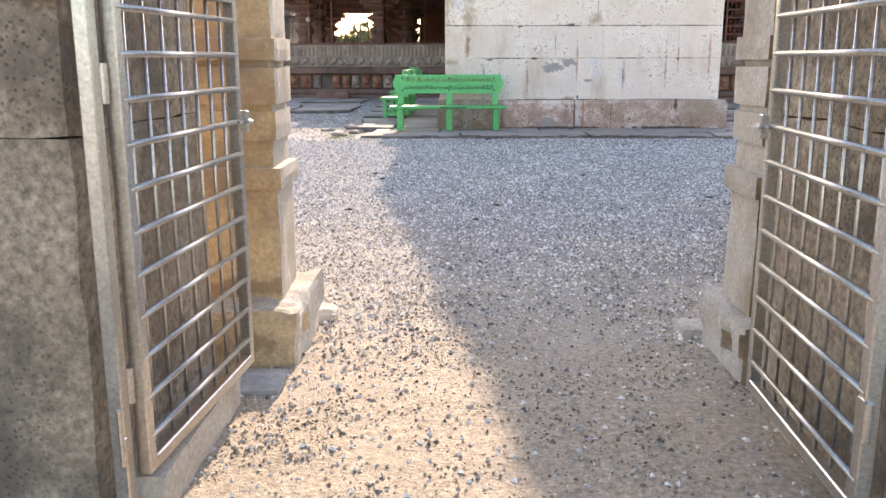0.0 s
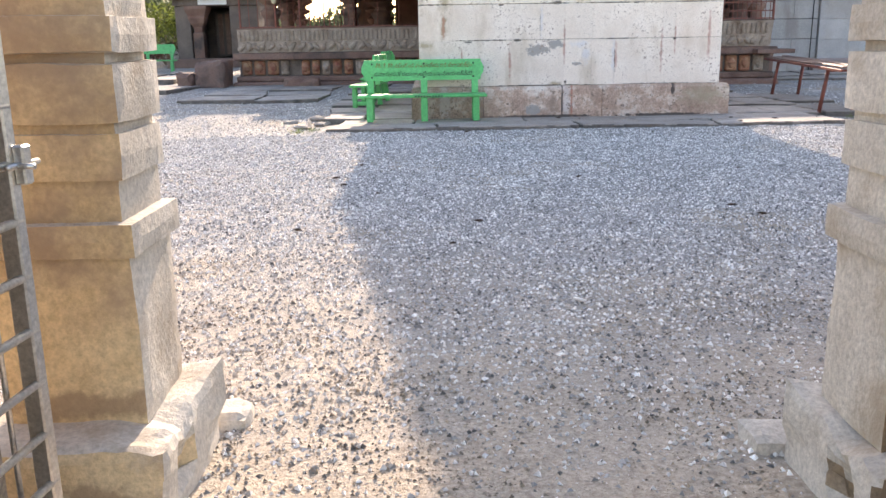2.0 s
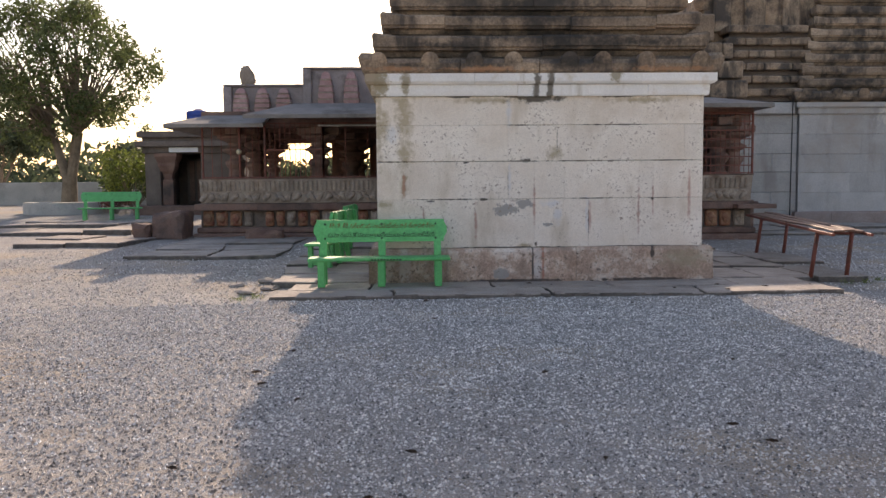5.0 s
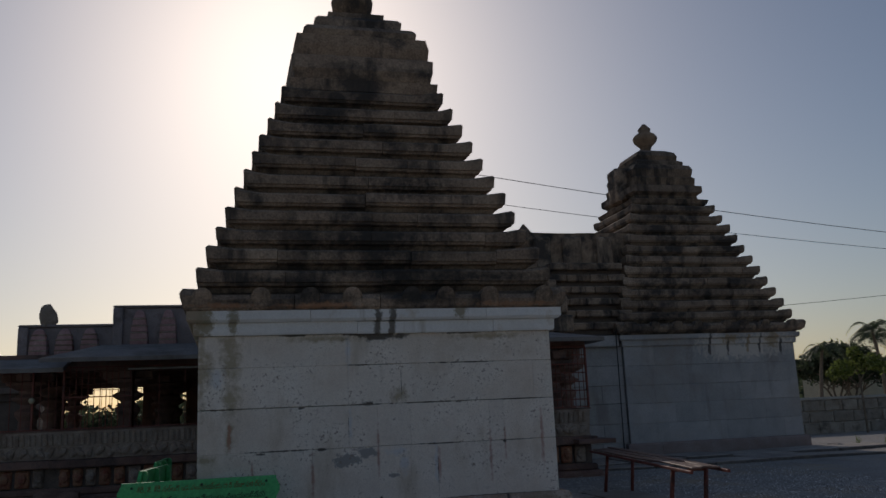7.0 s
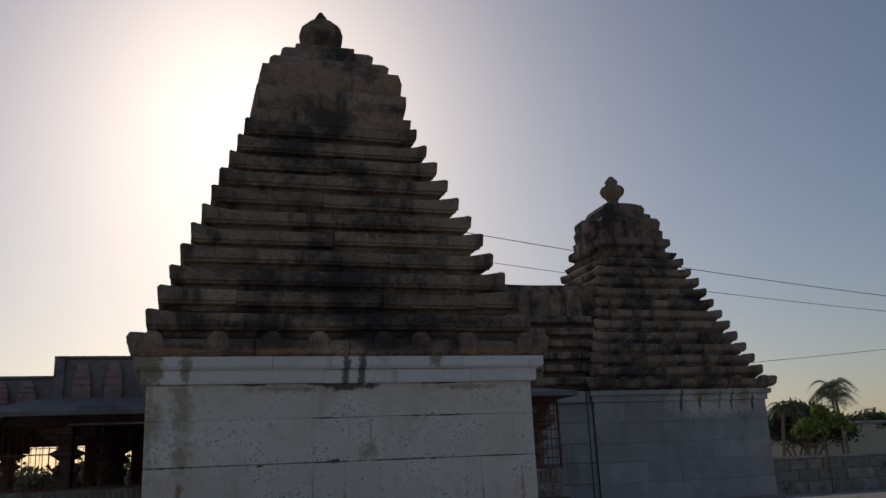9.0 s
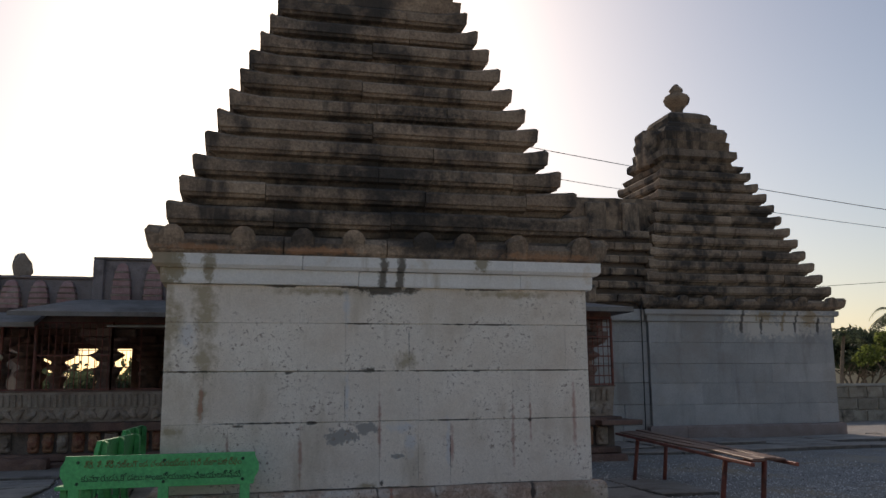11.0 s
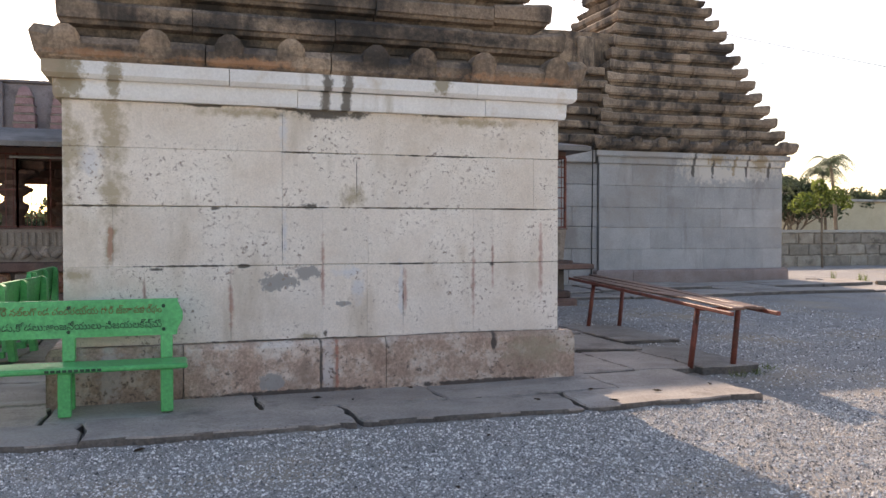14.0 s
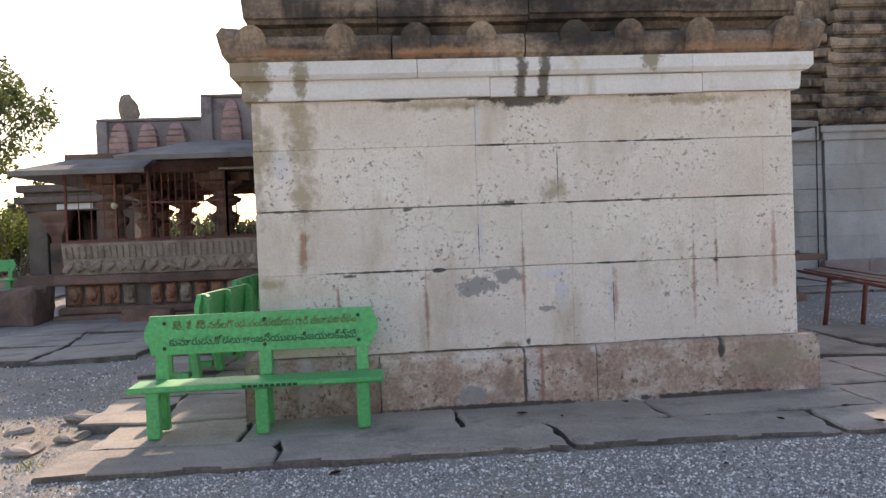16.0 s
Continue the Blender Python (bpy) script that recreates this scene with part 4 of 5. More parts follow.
random.seed(31)
paving(pave, [4.98, 5.75], [15.8, 17.5], SLAB_Z - 0.03, 0.05, 0.01)
paving(pave, [5.22, 6.1], [17.9, 20.2], SLAB_Z - 0.07, 0.05, 0.01)


# ---- pillared hall ----
def hall_pillar(x, y, z0, z1, first=[]):
    """Turned stone pillar: square foot, bell, discs and bracket capital."""
    if first:
        return copy_thing(first[0], pose(x, y, z0))
    t = thing("hall_pillar", "turned dark granite pillar carrying the hall roof", "pillar", "hall pillars", at=pose(x, y, z0))
    h = z1 - z0
    bm = bmesh.new()
    box(bm, -0.26, 0.26, -0.26, 0.26, 0, h * 0.3, 0.02)
    part("foot", bm, HALLSTONE, t)
    bm = bmesh.new()
    lathe(bm, [(0.2, h * 0.3), (0.26, h * 0.34), (0.2, h * 0.38), (0.19, h * 0.46), (0.27, h * 0.52), (0.28, h * 0.56), (0.17, h * 0.6), (0.16, h * 0.64), (0.34, h * 0.70), (0.36, h * 0.72), (0.2, h * 0.76), (0.2, h * 0.8)], 20)
    part("shaft", bm, HALLSTONE, t, smooth=False)
    bm = bmesh.new()
    lathe(bm, [(0.2, h * 0.8), (0.42, h * 0.86), (0.44, h * 0.89), (0.3, h * 0.9)], 20, square=0.8)
    part("capital", bm, HALLSTONE, t)
    bm = bmesh.new()
    box(bm, -0.55, 0.55, -0.16, 0.16, h * 0.9, h, 0.03)
    box(bm, -0.16, 0.16, -0.55, 0.55, h * 0.9 + 0.002, h - 0.002, 0.03)
    part("bracket", bm, HALLSTONE, t)
    first.append(t)
    return t


HF = 1.0          # hall floor
bm = bmesh.new()
box(bm, -6.25, 7.75, 25.15, 35.2, 0.0, HF)
tagged(part("hall_floor", bm, HALLSTONE), "dark granite floor platform of the pillared hall", "floor", kind="structure")

hall = thing("pillared_hall", "open pillared granite temple hall with carved parapet seats", "temple hall")


def mould(parent, name, x0, x1, y, z0, z1, out, mat, c=0.02, depth=0.5):
    bm = bmesh.new()
    box(bm, x0, x1, y - out, y + depth, z0, z1, c)
    return part(name, bm, mat, parent)


def carved_seat(parent, x0, x1, y, mirror=False):
    """A leaning half-wall: fluted band above a band of leaf-like figures."""
    bm = bmesh.new()
    pts = [(0.02, 1.04), (-0.02, 1.30), (-0.10, 1.63), (0.12, 1.63), (0.2, 1.04)]
    rings = [[bm.verts.new((x, y + a, b)) for a, b in pts] for x in (x0, x1)]
    n = len(pts)
    for k in range(n):
        bm.faces.new((rings[0][k], rings[1][k], rings[1][(k + 1) % n], rings[0][(k + 1) % n]))
    bm.faces.new(rings[0])
    bm.faces.new(rings[1][::-1])
    seat = part("seat_wall", bm, CARVED, parent)
    u = x0 + 0.05
    while u < x1 - 0.06:
        bm = bmesh.new()
        M = Matrix(((1, 0, 0, 0), (0, 1, -0.24, 0.0), (0, 0, 1, 0), (0, 0, 0, 1)))
        M = Matrix.Translation((u, y - 0.03, 1.34)) @ M
        box(bm, -0.035, 0.035, -0.03, 0.05, 0.0, 0.24, 0.012, 0.004, M)
        part("flute", bm, CARVED, seat)
        u += 0.115
    u = x0 + 0.08
    k = 0
    while u < x1 - 0.1:
        bm = bmesh.new()
        z = 1.19 + random.uniform(-0.015, 0.015)
        lathe(bm, [(0.02, -0.11), (0.075, -0.06), (0.095, 0.0), (0.06, 0.06), (0.075, 0.1), (0.02, 0.13)], 8, (u, y - 0.005, z))
        for v in bm.verts:
            v.co.y = y - 0.005 + (v.co.y - y + 0.005) * 0.65
            v.co.x += 0.05 * math.sin((v.co.z - z) * 18 + k)
        part("figure", bm, CARVED, seat)
        u += 0.19
        k += 1.7
    mould(parent, "coping", x0 - 0.02, x1 + 0.02, y, 1.632, 1.66, 0.12, HALLSTONE, 0.008, 0.13)
    return seat


random.seed(21)
for x0, x1, y in ((-6.3, -4.72, 25.1), (-4.7, -0.9, 24.85), (2.7, 6.35, 24.85), (5.0, 6.8, 22.98)):
    carved_seat(hall, x0, x1, y)
    mould(hall, "ledge", x0 - 0.12, x1 + 0.1, y, 0.86, 1.03, 0.22, HALLSTONE)
    # Set-back strip between ledge and base, coloured darker than both.
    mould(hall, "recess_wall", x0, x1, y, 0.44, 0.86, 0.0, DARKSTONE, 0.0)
    mould(hall, "base_course", x0 - 0.12, x1 + 0.1, y, 0.0, 0.3, 0.42, HALLSTONE, 0.04)
    mould(hall, "base_course", x0 - 0.06, x1 + 0.05, y, 0.3, 0.44, 0.22, HALLSTONE, 0.03)
    u = x0 + 0.06
    while u < x1 - 0.3:
        w = random.uniform(0.26, 0.36)
        bm = bmesh.new()
        box(bm, u, u + w - 0.07, y - 0.09, y + 0.02, 0.47, 0.84, 0.03, 0.008)
        lathe(bm, [(0.02, -0.13), (0.09, -0.06), (0.11, 0.02), (0.05, 0.12)], 8, (u + (w - 0.07) / 2, y - 0.08, 0.66))
        part("carved_panel", bm, REDPANEL if random.random() < 0.55 else CARVED, hall)
        u += w

# far side of the hall
for x0, x1 in ((-6.3, 0.4), (1.2, 7.8)):
    mould(hall, "far_seat_wall", x0, x1, 35.1, 0.9, 1.6, 0.05, HALLSTONE, 0.02, 0.2)
for x0, x1 in ((-3.95, -3.05), (-2.55, 7.8)):
    mould(hall, "far_wall", x0, x1, 35.1, 1.6, 3.2, 0.03, HALLSTONE, 0.02, 0.2)
for x in (-6.2,):
    bm = bmesh.new()
    box(bm, x - 0.1, x + 0.1, 28.6, 35.2, 1.0, 1.6, 0.02)
    part("side_seat_wall", bm, HALLSTONE, hall)

# pillars
for y, west in ((25.75, (-5.52, -3.4)), (28.3, (-5.5, -2.75)), (31.6, (-6.0, -2.75)), (34.6, (-6.0, -3.3))):
    for x in (*west, -0.85, 2.6, 5.05, 7.4):
        hall_pillar(x, y, HF, 2.95)

# beams, ceiling, sloping eaves, parapet
for y in (25.75, 28.3, 31.6, 34.6):
    bm = bmesh.new()
    box(bm, -6.3, 7.8, y - 0.2, y + 0.2, 2.95, 3.2, 0.02)
    part("beam", bm, HALLSTONE, hall)
bm = bmesh.new()
box(bm, -6.3, 7.8, 25.4, 35.2, 3.2, 3.34)
tagged(part("ceiling", bm, HALLSTONE), "dark stone slab ceiling of the pillared hall", "ceiling", kind="structure")


def eave_slab(parent, x0, x1, y_edge, z_edge, y_in, z_in, hip0=0.0, hip1=0.0, thick=0.09):
    """A sloping stone canopy with hipped ends."""
    bm = bmesh.new()
    v = [bm.verts.new(p) for p in ((x0, y_edge, z_edge), (x1, y_edge, z_edge), (x1 - hip1, y_in, z_in), (x0 + hip0, y_in, z_in))]
    w = [bm.verts.new((p.co.x, p.co.y, p.co.z - thick)) for p in v]
    bm.faces.new(v)
    bm.faces.new(w[::-1])
    for k in range(4):
        bm.faces.new((v[k], w[k], w[(k + 1) % 4], v[(k + 1) % 4]))
    return part("canopy", bm, ROOFSLAB, parent)


eave_slab(hall, -7.0, -4.6, 24.5, 2.98, 25.8, 3.36, 1.2, 0)
eave_slab(hall, -5.0, -0.9, 24.05, 3.16, 25.6, 3.55, 1.0, 0)
eave_slab(hall, 2.7, 6.6, 24.05, 3.16, 25.6, 3.55, 0, 1.0)
eave_slab(hall, 4.4, 6.98, 22.2, 3.2, 23.5, 3.45, 0, 0.9)
bm = bmesh.new()
v = [bm.verts.new(p) for p in ((6.98, 22.2, 3.2), (6.98, 25.8, 3.2), (6.08, 25.8, 3.45), (6.08, 23.5, 3.45))]
w = [bm.verts.new((p.co.x, p.co.y, p.co.z - 0.09)) for p in v]
bm.faces.new(v)
bm.faces.new(w[::-1])
for k in range(4):
    bm.faces.new((v[k], w[k], w[(k + 1) % 4], v[(k + 1) % 4]))
part("canopy", bm, ROOFSLAB, hall)
bm = bmesh.new()
box(bm, 4.4, 6.08, 23.5, 25.8, 3.3, 3.44)
part("canopy_roof", bm, ROOFSLAB, hall)
for nm, bx in (("side_seat_wall", (6.62, 6.79, 23.2, 25.3, 1.03, 1.63)), ("side_base", (6.5, 6.85, 23.2, 25.3, 0.0, 0.86)), ("ledge_slab", (6.3, 7.19, 22.45, 25.3, 0.87, 0.97)), ("bay_floor", (5.0, 6.5, 23.2, 24.8, 0.86, 1.03)), ("bay_beam", (4.9, 6.85, 23.0, 23.3, 3.02, 3.22))):
    bm = bmesh.new()
    box(bm, *bx, 0.015)
    part(nm, bm, HALLSTONE, hall)
hall_pillar(6.1, 23.3, HF, 2.98)
bm = bmesh.new()
for a, b in (((-7.0, 24.5, 2.98), (-5.8, 25.8, 3.36)),):
    v = [bm.verts.new(p) for p in ((-7.0, 24.5, 2.97), (-5.8, 25.8, 3.35), (-5.8, 35, 3.35), (-7.0, 36, 2.97))]
    w = [bm.verts.new((p.co.x, p.co.y, p.co.z - 0.09)) for p in v]
    bm.faces.new(v)
    bm.faces.new(w[::-1])
    for k in range(4):
        bm.faces.new((v[k], w[k], w[(k + 1) % 4], v[(k + 1) % 4]))
part("canopy", bm, ROOFSLAB, hall)


def parapet(x0, x1, y, z0, z1, niches):
    mould(hall, "parapet", x0, x1, y, z0, z1, 0.0, PARAPET, 0.02, 0.25)
    mould(hall, "parapet_coping", x0 - 0.03, x1 + 0.03, y, z1, z1 + 0.06, 0.06, PARAPET, 0.02, 0.3)
    mould(hall, "parapet_pier", x0 - 0.02, x0 + 0.2, y, z0, z1 - 0.005, 0.1, PARAPET, 0.02, 0.2)
    for cx in niches:
        h = (z1 - z0) * 0.92
        bm = bmesh.new()
        lathe(bm, [(0.2, 0), (0.21, h * 0.16), (0.17, h * 0.18), (0.2, h * 0.2), (0.2, h * 0.36), (0.16, h * 0.38), (0.19, h * 0.4), (0.18, h * 0.55), (0.15, h * 0.57), (0.17, h * 0.59), (0.15, h * 0.74), (0.12, h * 0.76), (0.14, h * 0.78), (0.1, h * 0.93), (0.04, h)], 16, (cx, y, z0 + 0.02), 0.7)
        part("miniature_tower", bm, STRIPE, hall, "faded pink and white miniature tower carving")
        bm = bmesh.new()
        for f, rr in ((0.16, 0.215), (0.36, 0.205), (0.55, 0.19), (0.74, 0.16)):
            lathe(bm, [(rr, h * f - 0.015), (rr + 0.008, h * f), (rr, h * f + 0.02)], 16, (cx, y, z0 + 0.02), 0.7)
        part("carved_band", bm, CARVED, hall)


parapet(-5.83, -3.79, 26.0, 3.34, 4.02, (-5.4, -4.85, -4.3))
parapet(-3.77, 1.0, 25.9, 3.5, 4.44, (-3.2, -2.55))
bm = bmesh.new()
box(bm, -5.8, 7.6, 26.2, 35.0, 3.34, 3.6)
part("roof", bm, ROOFSLAB, hall)

# Stepped upper roof, mostly unseen; height assumed so its shadow covers the paving.
for k, (x0, x1, y0, z0_, z1_) in enumerate(((-2.1, 8.1, 26.15, 3.6, 4.15), (-1.9, 7.95, 26.5, 4.15, 4.7), (-1.7, 7.8, 26.85, 4.7, 5.25), (-1.45, 7.4, 27.2, 5.25, 6.1))):
    u = x0
    while u < x1 - 0.2:
        w = random.uniform(0.7, 1.4)
        bm = bmesh.new()
        box(bm, u, min(u + w, x1) - 0.008, y0, y0 + 1.2, z0_ + 0.1, z1_, 0.03, 0.01)
        part("roof_stone", bm, TIER, hall)
        u += w
    bm = bmesh.new()
    box(bm, x0 + 0.15, x1 - 0.15, y0 + 0.15, 34.5, z0_, z1_ - 0.02)
    part("roof", bm, DARKSTONE, hall)
bm = bmesh.new()
rough_block(bm, -0.19, 0.19, -0.14, 0.14, 0.0, 0.5, 0.03, 0.09)
for v in bm.verts:
    k = v.co.z / 0.5
    v.co.x *= 1.0 - 0.55 * max(0.0, k - 0.55) / 0.45
ob = part("loose_stone", bm, CARVED)
ob.matrix_basis = pose(-5.2, 26.1, 4.06, 0, -14, 20)
tagged(ob, "pale broken carved stone leaning on the parapet", "stone")

tank = thing("water_tank", "blue plastic water drum on the porch roof", "water tank", at=pose(-9.1, 36.5, 3.85))
bm = bmesh.new()
lathe(bm, [(0.42, 0), (0.45, 0.03), (0.45, 0.18), (0.43, 0.2), (0.45, 0.22), (0.45, 0.38), (0.4, 0.42), (0.2, 0.46)], 20)
part("drum", bm, BLUE, tank, smooth=True)
bm = bmesh.new()
lathe(bm, [(0.16, 0.45), (0.17, 0.5), (0.1, 0.52)], 14)
part("lid", bm, BLUE, tank)


# red window grilles
def grille(label, x0, x1, y, z0, z1, step, rails, mat=RUST, r=0.009):
    g = thing("window_grille", label, "grille", "hall grilles")
    for x in (x0, x1):
        bm = bmesh.new()
        box(bm, x - 0.022, x + 0.022, y - 0.022, y + 0.022, z0, z1, 0.004)
        part("post", bm, mat, g)
    for z in (z0 + 0.02, *rails, z1 - 0.02):
        bm = bmesh.new()
        box(bm, x0, x1, y - 0.012, y + 0.012, z - 0.012, z + 0.012)
        part("rail", bm, mat, g)
    x = x0 + step
    while x < x1 - step * 0.4:
        bm = bmesh.new()
        tube(bm, (x, y, z0), (x, y, z1), r, 6)
        part("bar", bm, mat, g)
        x += step
    return g


grille("red oxide iron grille above the carved seat wall", -6.22, -5.3, 25.12, 1.66, 2.95, 0.23, ())
grille("red oxide iron grille above the carved seat wall", -5.3, -4.66, 25.08, 1.66, 2.95, 0.16, ())
grille("dense red iron grille panel between hall pillars", -4.64, -3.2, 24.88, 1.66, 3.02, 0.125, (2.35,))
grille("red oxide iron grille with curtain rail", -3.2, -1.0, 24.88, 1.66, 3.02, 0.55, ())
grille("dense barred iron grille on the far side of hall", -4.6, -2.2, 35.2, 1.6, 2.95, 0.12, (2.0, 2.4))
grille("dense barred iron grille on the far side of hall", -6.0, -4.6, 35.2, 1.6, 2.95, 0.25, (2.3,))
grille("red square-mesh window grille beside the grey shrine", 5.5, 6.79, 22.92, 1.66, 3.04, 0.11, (1.85, 2.05, 2.25, 2.45, 2.65, 2.85, 3.05))
bm = bmesh.new()
tube(bm, (-3.3, 24.7, 2.93), (-0.95, 24.7, 2.93), 0.022, 8)
tagged(part("curtain_rail", bm, CEMENT), "pale pipe hung below the hall canopy", "pipe")
lamp = thing("wall_lamp", "small pale bulb lamp fixed on a grille post", "lamp", at=pose(-5.3, 25.0, 2.3))
bm = bmesh.new()
lathe(bm, [(0.03, -0.05), (0.07, 0.0), (0.06, 0.05), (0.02, 0.08)], 10)
part("bulb", bm, CREAM, lamp, smooth=True)
bm = bmesh.new()
box(bm, -0.015, 0.015, -0.01, 0.12, 0.07, 0.1)
part("holder", bm, RUST, lamp)

# link between hall and white shrine, and vestibule of the grey shrine
link = thing("shrine_vestibule", "plain granite vestibule joining white shrine and hall", "vestibule")
bm = bmesh.new()
box(bm, -0.85, 2.6, 20.62, 25.6, 0.0, 3.5)
part("wall", bm, GREYWALL, link)
bm = bmesh.new()
box(bm, -1.0, 2.75, 20.62, 25.7, 3.5, 4.2, 0.03)
part("roof", bm, DARKSTONE, link)

vest = thing("shrine_vestibule", "grey granite vestibule with stepped roof beside grey shrine", "vestibule")
random.seed(5)
z = 0.2
for h in (0.45, 0.52, 0.55, 0.5, 0.55, 0.53):
    cuts = [7.82] + sorted(random.uniform(8.1, 9.3) for _ in range(1)) + [9.63]
    for a, b in zip(cuts, cuts[1:]):
        bm = bmesh.new()
        box(bm, a + 0.004, b - 0.004, 26.88, 31.6, z + 0.004, z + h - 0.004, 0.006, 0.003)
        part("wall_block", bm, GREYWALL, vest)
    z += h
bm = bmesh.new()
box(bm, 7.7, 9.5, 26.72, 32.0, 3.3, 3.62, 0.03)
part("cornice", bm, GREYWALL, vest)
for k in range(6):
    bm = bmesh.new()
    y = 26.7 + 0.122 * k
    zz = 3.66 + 0.362 * k
    box(bm, 7.4 + 0.1 * k, 10.0 + 0.1 * k, y + 0.2, 32.3 - 0.12 * k, zz, zz + 0.14)
    core_ = part("tier", bm, DARKSTONE, vest)
    u = 7.3 + 0.1 * k
    while u < 9.9:
        w = random.uniform(0.5, 1.1)
        bm = bmesh.new()
        box(bm, u, min(u + w, 10.1) - 0.008, y, y + 1.2, zz + 0.13, zz + 0.33, 0.03, 0.01)
        part("tier_stone", bm, TIER, core_)
        u += w
bm = bmesh.new()
rough_block(bm, 7.35, 11.0, 28.0, 31.0, 4.9, 6.85, 0.02, 0.3)
part("projecting_block", bm, TIER, vest)
for x, w in ((7.6, 0.5), (8.5, 0.6), (9.6, 0.5)):
    bm = bmesh.new()
    box(bm, x, x + w, 27.86, 28.1, 5.7, 6.7, 0.05, 0.01)
    part("pilaster", bm, TIER, vest)
bm = bmesh.new()
lathe(bm, [(0.22, 0), (0.3, 0.25), (0.24, 0.5), (0.12, 0.66), (0.03, 0.78)], 10, (7.4, 28.2, 6.35))
part("horn", bm, TIER, vest)
bm = bmesh.new()
tube(bm, (9.44, 26.82, 0.25), (9.4, 26.68, 3.7), 0.015, 8)
tagged(part("drain_pipe", bm, BLACKP), "black plastic pipe running up the grey wall", "pipe")

# carved front of the grey tower's crown
beast = bmesh.new()
rough_block(beast, 11.02, 11.5, 29.0, 29.9, 8.15, 9.3, 0.06, 0.14)
ob = part("carved_gable", beast, TIER)
tagged(ob, "carved granite gable figure on the grey tower", "carving")

# ---- porch ----
porch = thing("porch", "dark granite entrance porch with square pillar and door", "porch")
gp = slope(34.8)
for nm, bx, mt in (("pier", (-10.65, -10.1, 34.8, 38.5, gp, 2.64), DARKSTONE), ("wall", (-10.1, -7.6, 37.2, 38.5, gp, 2.64), DARKSTONE), ("wall", (-8.65, -7.6, 34.8, 37.2, gp, 2.64), DARKSTONE),
                   ("lintel", (-10.7, -7.6, 34.7, 38.6, 2.64, 2.87), DARKSTONE), ("cornice", (-10.9, -7.5, 34.5, 38.7, 2.87, 3.07), DARKSTONE), ("cornice", (-10.7, -7.6, 34.7, 38.6, 3.07, 3.2), DARKSTONE), ("cornice", (-10.85, -7.5, 34.55, 38.7, 3.2, 3.42), DARKSTONE),
                   ("step", (-10.8, -7.7, 33.8, 34.8, gp - 0.2, gp + 0.3), HALLSTONE), ("painted_patch", (-9.75, -8.7, 34.66, 34.7, 2.67, 2.85), LIMEBAND), ("roof_block", (-9.9, -8.2, 35.8, 38.2, 3.42, 3.85), DARKSTONE)):
    bm = bmesh.new()
    box(bm, *bx, 0.02)
    part(nm, bm, mt, porch)
bm = bmesh.new()
lathe(bm, [(0.2, gp + 0.3), (0.2, 1.65), (0.15, 1.72), (0.18, 1.9), (0.26, 2.02), (0.33, 2.2), (0.33, 2.3), (0.43, 2.52), (0.43, 2.64)], 16, (-9.87, 35.05, 0), 0.75)
part("pillar", bm, HALLSTONE, porch)
bm = bmesh.new()
box(bm, -9.62, -8.66, 36.6, 36.68, gp + 0.3, 2.5, 0.01)
d = part("door", bm, DARKSTONE, porch, "dark old wooden door")
for x in (-9.42, -9.14, -8.86):
    bm = bmesh.new()
    box(bm, x - 0.09, x + 0.09, 36.57, 36.6, gp + 0.42, 2.4, 0.004)
    part("door_panel", bm, PLANK, d)

# stone blocks by the hall corner
for lab, bx in (("large weathered granite balustrade block at the hall steps", (-7.25, -6.5, 24.1, 25.2, 0.1, 0.86)), ("round weathered boulder beside the hall steps", (-7.7, -7.27, 24.0, 24.6, 0.1, 0.6)), ("weathered granite block below the hall ledge", (-5.0, -4.1, 23.95, 24.4, 0.1, 0.42))):
    bm = bmesh.new()
    rough_block(bm, *bx, 0.05, 0.12)
    tagged(part("stone_block", bm, HALLSTONE), lab, "stone block")


# ---- trees and plants ----
def leaf_cloud(name, clumps, count, size, mat, parent, seed, flat=1.0):
    """Many small single leaves spread through uneven clumps."""
    rng = np.random.default_rng(seed)
    w = np.array([c[3] ** 2 for c in clumps])
    pick = rng.choice(len(clumps), count, p=w / w.sum())
    c = np.array([k[:3] for k in clumps])[pick]
    r = np.array([k[3] for k in clumps])[pick]
    d = rng.normal(size=(count, 3))
    d /= np.linalg.norm(d, axis=1)[:, None]
    p = c + d * (r * rng.uniform(0.25, 1.0, count) ** 0.6)[:, None] * np.array([1, 1, flat])
    a = rng.normal(size=(count, 3))
    a /= np.linalg.norm(a, axis=1)[:, None]
    b = np.cross(a, rng.normal(size=(count, 3)))
    b /= np.linalg.norm(b, axis=1)[:, None]
    s = (size * rng.uniform(0.6, 1.4, count))[:, None]
    quad = np.stack([p - a * s, p + b * s * 0.45, p + a * s, p - b * s * 0.45], 1).reshape(-1, 3)
    me = bpy.data.meshes.new(name)
    me.from_pydata(quad.tolist(), [], np.arange(count * 4).reshape(-1, 4).tolist())
    me.materials.append(mat)
    ob = new(name, me)
    ob.parent = parent
    return ob


